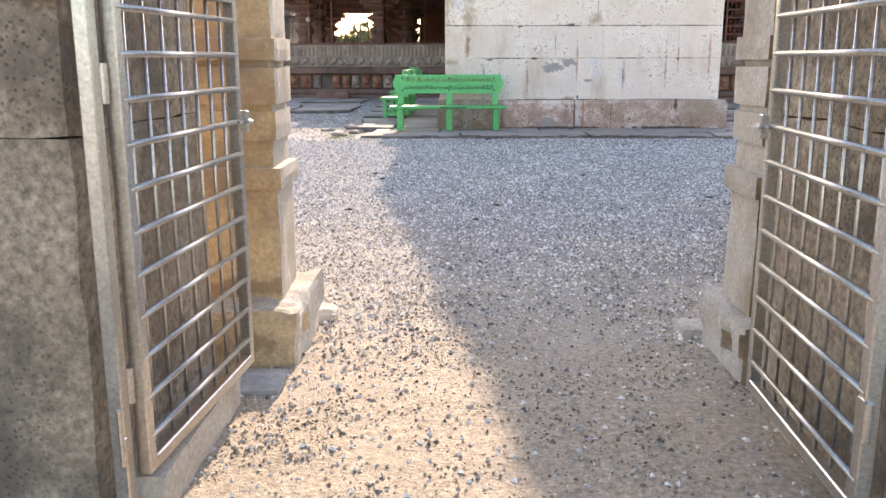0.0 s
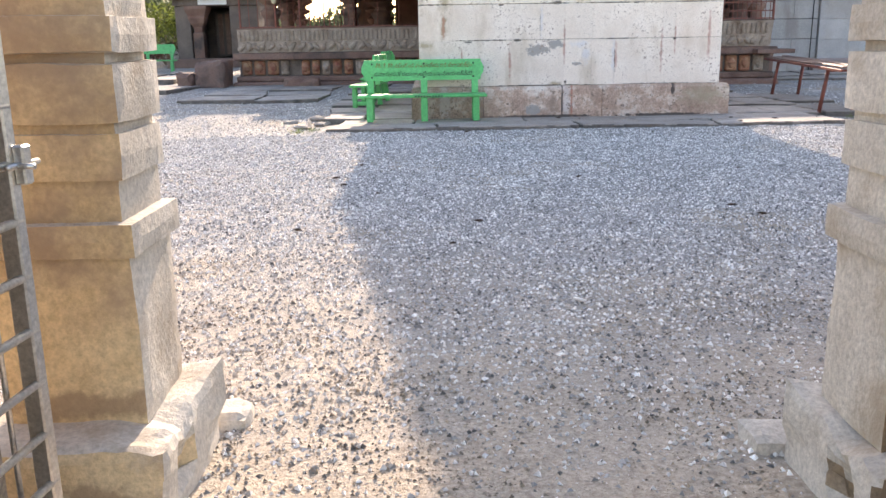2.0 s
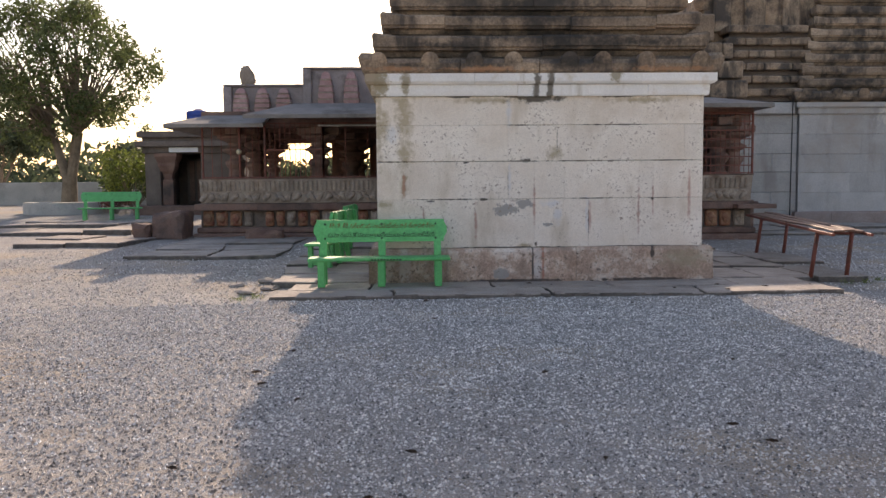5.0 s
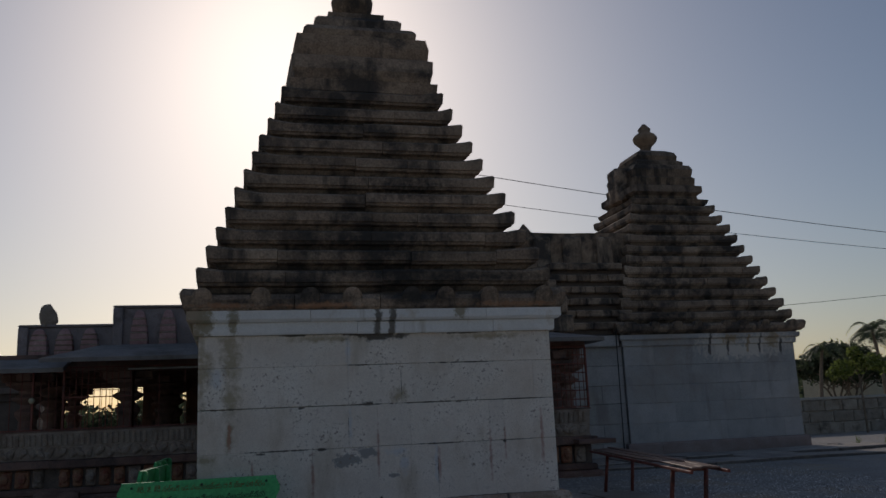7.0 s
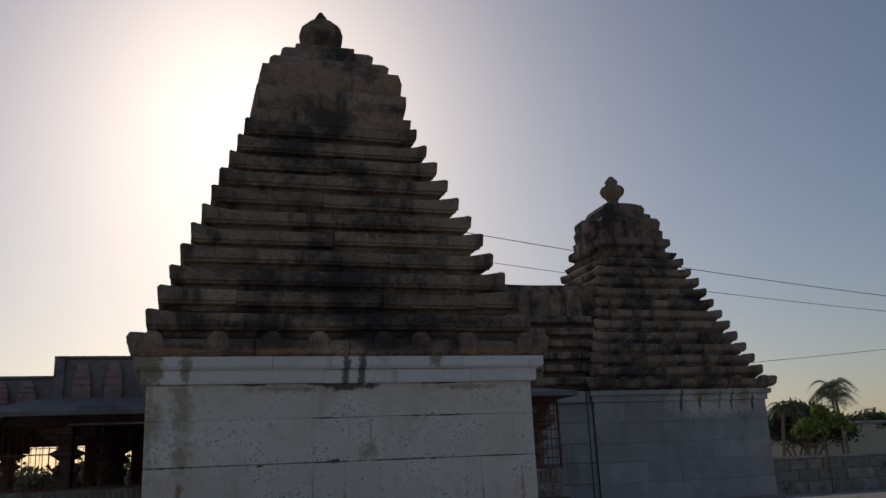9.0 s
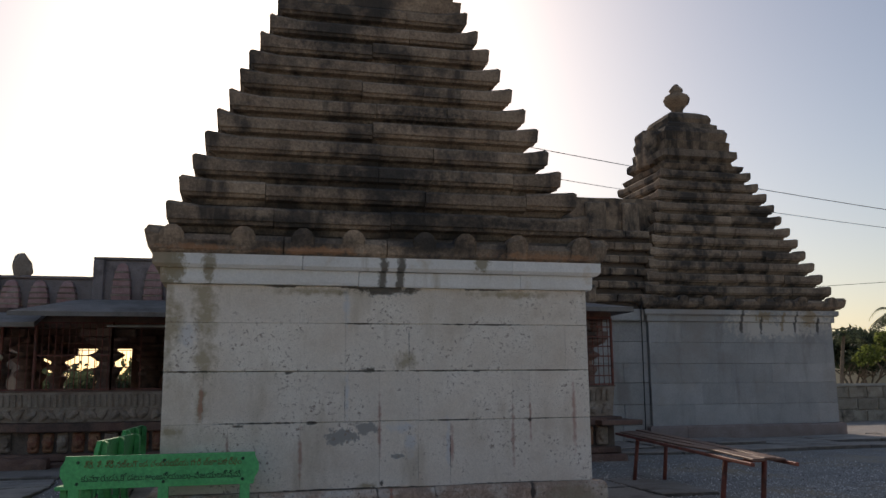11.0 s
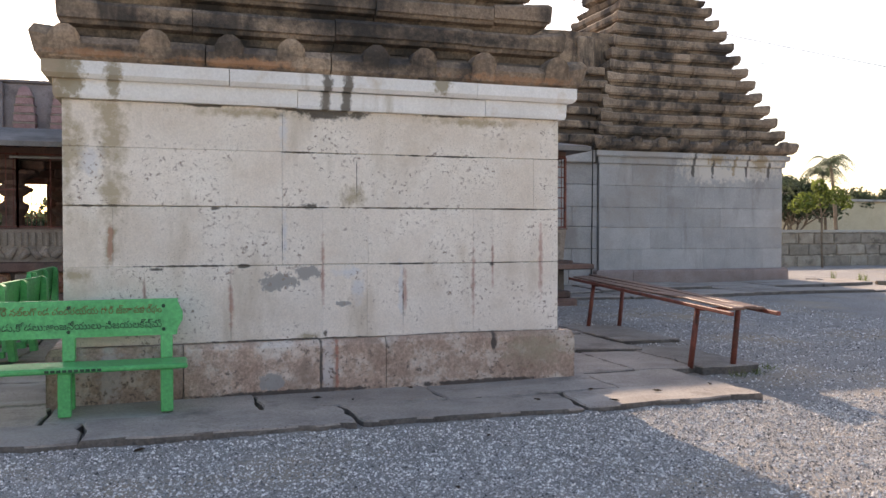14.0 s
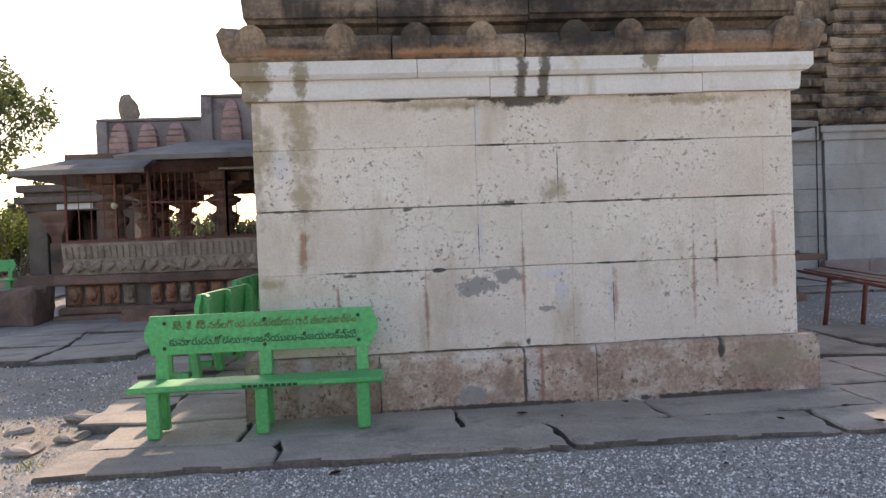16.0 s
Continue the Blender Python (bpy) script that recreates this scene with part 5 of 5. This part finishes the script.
def grow(bm, p, d, length, r, depth, rnd, tips):
    q = p
    for i in range(3):
        e = q + d * length / 3
        tube(bm, q, e, r * (1 - 0.1 * i), 7, r * (0.9 - 0.1 * i))
        q = e
        d = (d + Vector((rnd.uniform(-0.16, 0.16), rnd.uniform(-0.16, 0.16), rnd.uniform(-0.05, 0.14)))).normalized()
        if depth < 3:
            tips.append((*q, 0.55))
    if depth == 0:
        tips.append((*q, rnd.uniform(0.55, 0.95)))
        return
    for k in range(rnd.choice((2, 3)) if depth < 4 else 3):
        a = rnd.uniform(0, math.tau)
        side = Vector((math.cos(a), math.sin(a), rnd.uniform(-0.1, 0.5)))
        grow(bm, q, (d * 0.75 + side * 0.7).normalized(), length * rnd.uniform(0.68, 0.86), r * 0.62, depth - 1, rnd, tips)


def broad_tree(label, x, y, height, seed, leaves, mat=LEAF, spread=1.0, r=0.26, size=0.13):
    t = thing("tree", label, "tree", at=pose(x, y, slope(y, x)))
    rnd = random.Random(seed)
    bm = bmesh.new()
    tips = []
    base = Vector((0, 0, -0.1))
    tube(bm, base, base + Vector((0, 0, 0.35)), r * 1.5, 10, r * 1.05)
    fork = base + Vector((0.05, 0, 0.35))
    tube(bm, fork, fork + Vector((0.05, 0, height * 0.12)), r * 1.05, 10, r * 0.9)
    top = fork + Vector((0.05, 0, height * 0.12))
    for k in range(4):
        a = k * math.tau / 4 + 0.4
        grow(bm, top, Vector((math.cos(a) * 0.55 * spread, math.sin(a) * 0.55 * spread, 1)).normalized(), height * 0.27, r * 0.62, 4, rnd, tips)
    part("trunk", bm, BARK, t)
    leaf_cloud("crown", tips, leaves, size, mat, t, seed)
    return t


def big_tree():
    t = thing("tree", "spreading broadleaf tree with pale forked trunk in planter", "tree", at=pose(-14.1, 36.6, slope(36.6)))
    rnd = random.Random(4)
    bm = bmesh.new()
    tube(bm, (0, 0, -0.1), (0, 0, 0.4), 0.42, 12, 0.3)
    tube(bm, (0, 0, 0.4), (0.05, 0, 1.3), 0.3, 12, 0.26)
    forks = []
    for a, b in (((-0.05, 0, 1.25), (-0.5, 0.1, 2.8)), ((0.1, 0, 1.25), (0.55, -0.2, 3.0)), ((0.05, 0.1, 1.25), (0.1, 0.6, 2.9))):
        a, b = Vector(a), Vector(b)
        tube(bm, a, b, 0.2, 9, 0.14)
        forks.append(b)
    clumps = []
    while len(clumps) < 120:
        d = Vector((rnd.gauss(0, 1), rnd.gauss(0, 1), rnd.gauss(0, 1))).normalized() * rnd.uniform(0.45, 1.0) ** 0.5
        p = Vector((-0.65 + d.x * 3.9, d.y * 3.5, 5.3 + d.z * 2.75))
        if p.z < 2.9 + 0.25 * abs(p.x) and rnd.random() < 0.6:
            continue
        clumps.append((*p, rnd.uniform(0.35, 0.8)))
        f = min(forks, key=lambda q: (q - p).length)
        m = f.lerp(p, 0.5) + Vector((rnd.uniform(-0.3, 0.3), rnd.uniform(-0.3, 0.3), rnd.uniform(0.1, 0.5)))
        tube(bm, f, m, 0.06, 6, 0.035)
        tube(bm, m, p, 0.035, 5, 0.01)
    for k in range(22):
        a = rnd.uniform(0, math.tau)
        clumps.append((-0.65 + 4.0 * math.cos(a), 3.6 * math.sin(a), rnd.uniform(3.0, 6.5), rnd.uniform(0.25, 0.45)))
    part("trunk", bm, BARK, t)
    leaf_cloud("crown", clumps, 22000, 0.085, LEAF, t, 4)


big_tree()
pl = thing("tree_planter", "low round cement planter ring around the tree", "planter", at=pose(-13.9, 36.0, slope(36.0)))
bm = bmesh.new()
lathe(bm, [(1.55, -0.2), (1.55, 0.4), (1.3, 0.42), (1.28, 0.3), (0.1, 0.3)], 28)
part("ring", bm, CEMENT, pl)


def shrub(label, x, y, w, h, n, seed, mat=SHRUB, size=0.07):
    t = thing("shrub", label, "shrub", at=pose(x, y, slope(y)))
    rnd = random.Random(seed)
    bm = bmesh.new()
    cl = []
    for k in range(7):
        a = rnd.uniform(0, math.tau)
        q = Vector((math.cos(a) * w * 0.3, math.sin(a) * w * 0.3, h * rnd.uniform(0.4, 0.85)))
        tube(bm, (0, 0, -0.05), q, 0.03, 6, 0.012)
        cl.append((*q, w * rnd.uniform(0.2, 0.34)))
    part("stem", bm, BARK, t)
    leaf_cloud("foliage", cl, n, size, mat, t, seed)
    return t


shrub("yellow-green leafy shrub beside the planter", -11.6, 36.5, 2.4, 2.3, 2600, 5)
shrub("yellow-green leafy shrub in front of yard wall", -10.6, 38.5, 2.0, 2.0, 2200, 6)
shrub("low reddish flowering shrub near the green bench", -11.8, 35.0, 1.0, 0.8, 700, 7, RUST, 0.05)
shrub("dense dark green bush behind the pillared hall", -6.4, 39.5, 3.0, 1.35, 5000, 21, FARGREEN, 0.1)
shrub("dense dark green bush behind the pillared hall", -4.0, 40.2, 2.6, 1.2, 4000, 22, FARGREEN, 0.1)
shrub("dense green bush in front of the yard wall", -12.9, 40.8, 3.0, 2.2, 4500, 23, FARGREEN, 0.09)
shrub("dark green bush behind the porch", -9.4, 39.5, 2.4, 3.0, 2600, 8, LEAF)
broad_tree("small green tree behind the yard wall", -15.4, 48, 2.5, 9, 5000, FARGREEN, r=0.14, size=0.16)
broad_tree("small green tree behind the yard wall", -24, 52, 4.2, 10, 6000, FARGREEN, r=0.14, size=0.16)

# yard walls
bm = bmesh.new()
box(bm, -60, -6, 43.0, 43.25, 0.3, 1.66, 0.03)
tagged(part("wall_north", bm, CEMENT), "plain grey cement rendered yard wall", "wall", kind="structure")
bm = bmesh.new()
box(bm, 16, 90, 40.0, 40.45, -0.1, 1.56)
wr = tagged(part("wall_east_yard", bm, JOINT), "rubble stone yard wall with pale coping beyond shrine", "wall", kind="structure")
random.seed(31)
for z0_, z1_ in ((-0.05, 0.5), (0.51, 1.02), (1.03, 1.54)):
    u = 17.5
    while u < 40:
        w = random.uniform(0.8, 1.7)
        bm = bmesh.new()
        box(bm, u, u + w - 0.03, 39.93, 40.1, z0_ + 0.01, z1_ - 0.01, 0.04, 0.025)
        part("stone", bm, RUBBLE, wr)
        u += w
bm = bmesh.new()
box(bm, 16, 90, 39.9, 40.5, 1.56, 1.68, 0.02)
part("coping", bm, CEMENT, wr)

# slender young tree, palms, far buildings
young = thing("tree", "slender young tree with sparse bright leaves", "tree", at=pose(27.0, 38.4, 0.0))
bm = bmesh.new()
tube(bm, (0, 0, -0.1), (-0.05, 0, 2.2), 0.06, 7, 0.045)
tube(bm, (-0.05, 0, 2.2), (-0.25, 0, 3.6), 0.04, 7, 0.02)
tube(bm, (-0.05, 0, 2.0), (-1.1, 0.2, 3.2), 0.03, 6, 0.012)
tube(bm, (-0.05, 0, 2.3), (0.9, 0.1, 3.5), 0.03, 6, 0.012)
part("trunk", bm, BARK, young)
leaf_cloud("crown", [(-0.9, 0, 2.9, 0.5), (0, 0, 3.1, 0.5), (0.8, 0.1, 3.2, 0.5), (-0.2, 0, 3.6, 0.35), (-1.4, 0.1, 2.7, 0.3), (1.3, 0, 2.9, 0.3)], 1100, 0.1, SHRUB, young, 12)


def palm(x, y, z, h, seed, r=2.0):
    t = thing("palm_tree", "tall palm tree with drooping feathery fronds", "palm tree", "palms", at=pose(x, y, z))
    rnd = random.Random(seed)
    bm = bmesh.new()
    lean = rnd.uniform(-0.12, 0.12)
    for i in range(6):
        tube(bm, (lean * h * (i / 6) ** 2, 0, h * i / 6), (lean * h * ((i + 1) / 6) ** 2, 0, h * (i + 1) / 6), 0.13 - 0.008 * i, 8, 0.12 - 0.008 * i)
    part("trunk", bm, BARK, t)
    c = Vector((lean * h, 0, h))
    for k in range(24):
        a = k * math.tau / 24 + rnd.uniform(-0.2, 0.2)
        up = rnd.uniform(0.0, 1.5)
        bm = bmesh.new()
        prev = None
        for i in range(9):
            s = i / 8
            p = c + Vector((math.cos(a) * r * s, math.sin(a) * r * s, r * (up * s - (0.55 + up * 0.75) * s * s)))
            if prev is not None:
                d = (p - prev).normalized()
                n_ = d.cross(Vector((0, 0, 1))).normalized()
                for sgn in (-1, 1):
                    for f in (0.0, 0.5):
                        q = prev.lerp(p, f)
                        L = r * 0.3 * (1 - 0.7 * abs(s - 0.4))
                        e = q + n_ * sgn * L * 0.8 + d * L * 0.4 - Vector((0, 0, L * 0.35))
                        v = [bm.verts.new(w_) for w_ in (q, q + d * r * 0.05, e)]
                        bm.faces.new(v)
            prev = p
        part("frond", bm, FARGREEN, t)
    return t


palm(36.7, 48, 0.0, 5.6, 1, 1.5)
palm(32.1, 48, 0.0, 4.4, 2, 1.3)
palm(50.5, 64, 0.0, 6.3, 3)
for lab, x, y, h, sd, lv in (("dense dark green tree beyond the yard wall", 44.3, 62, 5.6, 13, 9000), ("dense dark green tree beyond the yard wall", 49.0, 66, 5.4, 14, 9000), ("dark green tree beyond the yard wall", 60, 72, 5.5, 15, 7000), ("dark green tree beyond the yard wall", 70, 76, 6.0, 18, 7000)):
    broad_tree(lab, x, y, h, sd, lv, FARGREEN, 1.1, 0.16, 0.2)

hb = thing("building", "low cream painted building beyond the yard wall", "building")
bm = bmesh.new()
box(bm, 51, 62, 69, 75, -0.1, 4.3, 0.03)
part("wall", bm, CREAM, hb)
bm = bmesh.new()
box(bm, 50.7, 62.3, 68.7, 75.3, 4.3, 4.5, 0.03)
part("roof", bm, CEMENT, hb)
wt = thing("water_tank", "black plastic water tank on the low building", "water tank", at=pose(52.5, 70.5, 4.5))
bm = bmesh.new()
lathe(bm, [(0.8, 0), (0.85, 0.1), (0.85, 1.2), (0.6, 1.5), (0.25, 1.6)], 18)
part("drum", bm, BLACKP, wt, smooth=True)
bm = bmesh.new()
lathe(bm, [(0.27, 1.58), (0.28, 1.68), (0.1, 1.7)], 12)
part("lid", bm, BLACKP, wt)

# far woods at the skyline
rng = np.random.default_rng(77)
cl = []
for k in range(240):
    a = rng.uniform(-1.25, 1.25)
    d = rng.uniform(95, 150)
    cl.append((math.sin(a) * d, math.cos(a) * d, rng.uniform(0.5, 3.2), rng.uniform(2.0, 4.0)))
tagged(leaf_cloud("far_woods", cl, 62000, 0.5, FARGREEN, None, 78), "hazy green band of far trees and scrub", "trees", kind="stuff")


# overhead wires and pole
def wire(label, a, b, sag, r=0.014):
    bm = bmesh.new()
    a, b = Vector(a), Vector(b)
    rings = []
    for i in range(25):
        s = i / 24
        p = a.lerp(b, s) - Vector((0, 0, 4 * sag * s * (1 - s)))
        rings.append([bm.verts.new(p + Vector((0, r * math.cos(k * math.tau / 5), r * math.sin(k * math.tau / 5)))) for k in range(5)])
    for lo, hi in zip(rings, rings[1:]):
        for k in range(5):
            bm.faces.new((lo[k], lo[(k + 1) % 5], hi[(k + 1) % 5], hi[k]))
    tagged(part("overhead_wire", bm, BLACKP), label, "wire", "overhead wires")


wire("thin black overhead power wire behind the towers", (5, 45, 14.5), (75, 45, 8.6), 1.1, 0.02)
wire("thin black overhead power wire behind the towers", (5, 45.4, 13.1), (75, 45.4, 8.4), 1.1, 0.016)
wire("thin black overhead power wire behind the towers", (20, 45.8, 6.2), (75, 45.8, 11.2), 0.4, 0.014)
for x, z, nm in ((5, 14.7, "far"), (75, 11.4, "near")):
    pole = thing("power_pole", "grey concrete power pole with cross arm", "pole", "power poles", at=pose(x, 45.4, 0.7))
    bm = bmesh.new()
    box(bm, -0.14, 0.14, -0.14, 0.14, -0.3, z - 0.7, 0.02)
    part("shaft", bm, CEMENT, pole)
    bm = bmesh.new()
    box(bm, -0.07, 0.07, -0.9, 0.9, z - 1.5, z - 1.38, 0.01)
    part("cross_arm", bm, RUST, pole)

# ---- loose stones, dead leaves and gravel ----
rnd = random.Random(9)
for x, y, s in ((-3.3, 15.4, 0.16), (-3.05, 15.75, 0.14), (-3.6, 16.1, 0.12), (-3.15, 16.4, 0.18), (-2.95, 16.0, 0.11), (15.6, 26.0, 0.25), (15.2, 25.6, 0.16), (16.4, 25.4, 0.2), (9.9, 25.9, 0.15), (4.75, 14.5, 0.06), (5.9, 16.2, 0.08), (-8.6, 23.4, 0.14)):
    bm = bmesh.new()
    rough_block(bm, -s, s, -s * 0.7, s * 0.7, -s * 0.3, s * 0.24, s * 0.16, s * 0.3)
    ob = part("loose_stone", bm, SLAB)
    ob.matrix_basis = pose(x, y, slope(y, x) + s * 0.2, 0, 0, rnd.uniform(0, 180))
    tagged(ob, "small broken stone lying beside the flagstones", "stone", "loose stones")
bm = bmesh.new()
tube(bm, (17.2, 25.6, slope(25.6, 17.2) + 0.05), (20.5, 25.0, slope(25, 20.5) + 0.06), 0.06, 7, 0.03)
tube(bm, (18.2, 25.4, slope(25.4, 18.2) + 0.06), (19.6, 25.9, slope(25.9, 19.6) + 0.04), 0.035, 6, 0.015)
tagged(part("fallen_branch", bm, BARK), "dry brown fallen branch lying on the gravel", "branch")
for k in range(26):
    x, y = (rnd.uniform(-2.4, 3.4), rnd.uniform(7.5, 14.2)) if k < 18 else (rnd.uniform(0.5, 5), rnd.uniform(14.4, 15.6))
    bm = bmesh.new()
    L = rnd.uniform(0.025, 0.06)
    v = [bm.verts.new(p) for p in ((-L, 0, 0.004), (-L * 0.3, L * 0.4, 0.012), (L * 0.5, L * 0.35, 0.014), (L, 0, 0.006), (L * 0.5, -L * 0.35, 0.01), (-L * 0.3, -L * 0.4, 0.013))]
    mid = bm.verts.new((0, 0, -0.002))
    for i in range(6):
        bm.faces.new((v[i], v[(i + 1) % 6], mid))
    bmesh.ops.solidify(bm, geom=bm.faces[:], thickness=0.003)
    ob = part("dead_leaf", bm, DRYLEAF)
    ob.matrix_basis = pose(x, y, (ground_height(x, y) + 0.012) if y < 14.25 else SLAB_Z + 0.004, 0, 0, rnd.uniform(0, 360))
    tagged(ob, "curled dark dead leaf lying on the ground", "leaf", "dead leaves")


for x, y, s in ((-0.62, 6.3, 0.03), (1.6, 5.7, 0.03), (0.75, 6.9, 0.018), (-0.9, 9.7, 0.04), (1.2, 10.4, 0.02)):
    bm = bmesh.new()
    box(bm, -s, s, -s * 0.55, s * 0.55, 0.0, 0.004, 0, 0.004)
    ob = part("paper_scrap", bm, LIMEBAND)
    ob.matrix_basis = pose(x, y, ground_height(x, y) + 0.018, 6, -4, rnd.uniform(0, 180))
    tagged(ob, "small white paper scrap lying on the gravel", "paper scrap", "paper scraps")


def grass_tuft(x, y, n, h, seed):
    rg = random.Random(seed)
    bm = bmesh.new()
    for _ in range(n):
        a, q = rg.uniform(0, math.tau), rg.uniform(0, 0.14)
        p = Vector((q * math.cos(a), q * math.sin(a), 0))
        tip = p + Vector((rg.uniform(-0.08, 0.08), rg.uniform(-0.08, 0.08), h * rg.uniform(0.5, 1)))
        s = Vector((math.cos(a + 1.5), math.sin(a + 1.5), 0)) * 0.004
        bm.faces.new([bm.verts.new(w_) for w_ in (p - s, p + s, tip)])
    ob = part("grass_tuft", bm, SHRUB)
    ob.matrix_basis = pose(x, y, slope(y, x))
    tagged(ob, "small dry yellow-green grass tuft by flagstone edge", "grass", "grass tufts")


for i, (x, y) in enumerate(((-3.3, 14.75), (-3.1, 14.95), (5.6, 15.7), (5.9, 15.9), (5.3, 15.6), (17.5, 27.5), (18.2, 27.0), (19.0, 28.0))):
    grass_tuft(x, y, 40, 0.09 if y < 20 else 0.35, i)


def scatter(name, label, n, x0, x1, y0, y1, s0, s1, mat, seed, keep=None):
    """Loose gravel: small angular stones, each a closed solid."""
    rg = np.random.default_rng(seed)
    p = np.stack([rg.uniform(x0, x1, n), rg.uniform(y0, y1, n)], 1)
    if keep is not None:
        p = p[keep(p, rg)]
        n = len(p)
    z = np.array([ground_height(a, b) for a, b in p])
    oct_ = np.array([(1, 0, -0.15), (-0.5, 0.87, -0.15), (-0.5, -0.87, -0.15), (0, 0, 0.75)], float)
    s = s0 + (s1 - s0) * rg.random(n) ** 2.3
    v = oct_[None] * rg.uniform(0.55, 1.4, (n, 4, 1)) * s[:, None, None]
    a = rg.uniform(0, math.tau, n)
    ca, sa = np.cos(a)[:, None], np.sin(a)[:, None]
    v = np.stack([v[..., 0] * ca - v[..., 1] * sa, v[..., 0] * sa + v[..., 1] * ca, v[..., 2]], -1)
    v += np.concatenate([p, (z + s * 0.2)[:, None]], 1)[:, None]
    f = np.array([(0, 1, 3), (1, 2, 3), (2, 0, 3), (2, 1, 0)])
    faces = (f[None] + (np.arange(n) * 4)[:, None, None]).reshape(-1, 3)
    me = bpy.data.meshes.new(name)
    me.from_pydata(v.reshape(-1, 3).tolist(), [], faces.tolist())
    me.materials.append(mat)
    tagged(new(name, me), label, "gravel", kind="stuff")


def patchy(p, rg):
    g = np.array([noise.noise((a * 0.5, b * 0.5, 7)) for a, b in p])
    far = np.clip((p[:, 1] - 4.5) / 3.0, 0.0, 1.0)
    edge = np.clip((p[:, 0] + 6.4) / 2.4, 0.0, 1.0) * np.clip((6.4 - p[:, 0]) / 1.4, 0.0, 1.0)
    return rg.random(len(p)) < np.clip(0.3 + 0.78 * far + 0.6 * g, 0.12, 1) * edge


scatter("gravel", "loose grey angular gravel strewn over the yard", 450000, -6.4, 6.4, 2.6, 14.3, 0.004, 0.0155, PEBBLE, 1, patchy)
scatter("gravel", "loose grey angular gravel strewn over the yard edges", 130000, -10, 11, 8, 24, 0.008, 0.02, PEBBLE, 2, lambda p, rg: ~((p[:, 0] > -5.2) & (p[:, 0] < 5.4) & (p[:, 1] < 14.3)) & ~((p[:, 0] > -3.0) & (p[:, 0] < 5.0) & (p[:, 1] > 14.2)) & (rg.random(len(p)) < np.clip((24 - p[:, 1]) / 7, 0, 1)))


def clustered(p, rg):
    """Clods lie in drifts, with bare trodden earth between."""
    g = np.array([noise.noise((a * 1.7, b * 1.7, 3)) + 0.6 * noise.noise((a * 5.0, b * 5.0, 8)) for a, b in p])
    return rg.random(len(p)) < np.clip(0.35 + 1.3 * g, 0.04, 1) * np.clip((8.4 - p[:, 1]) / 3.0, 0, 1)


scatter("earth_clods", "small brown clods and grit on trodden sandy earth", 85000, -3.2, 1.4, 2.4, 8.2, 0.003, 0.011, CLOD, 3, clustered)
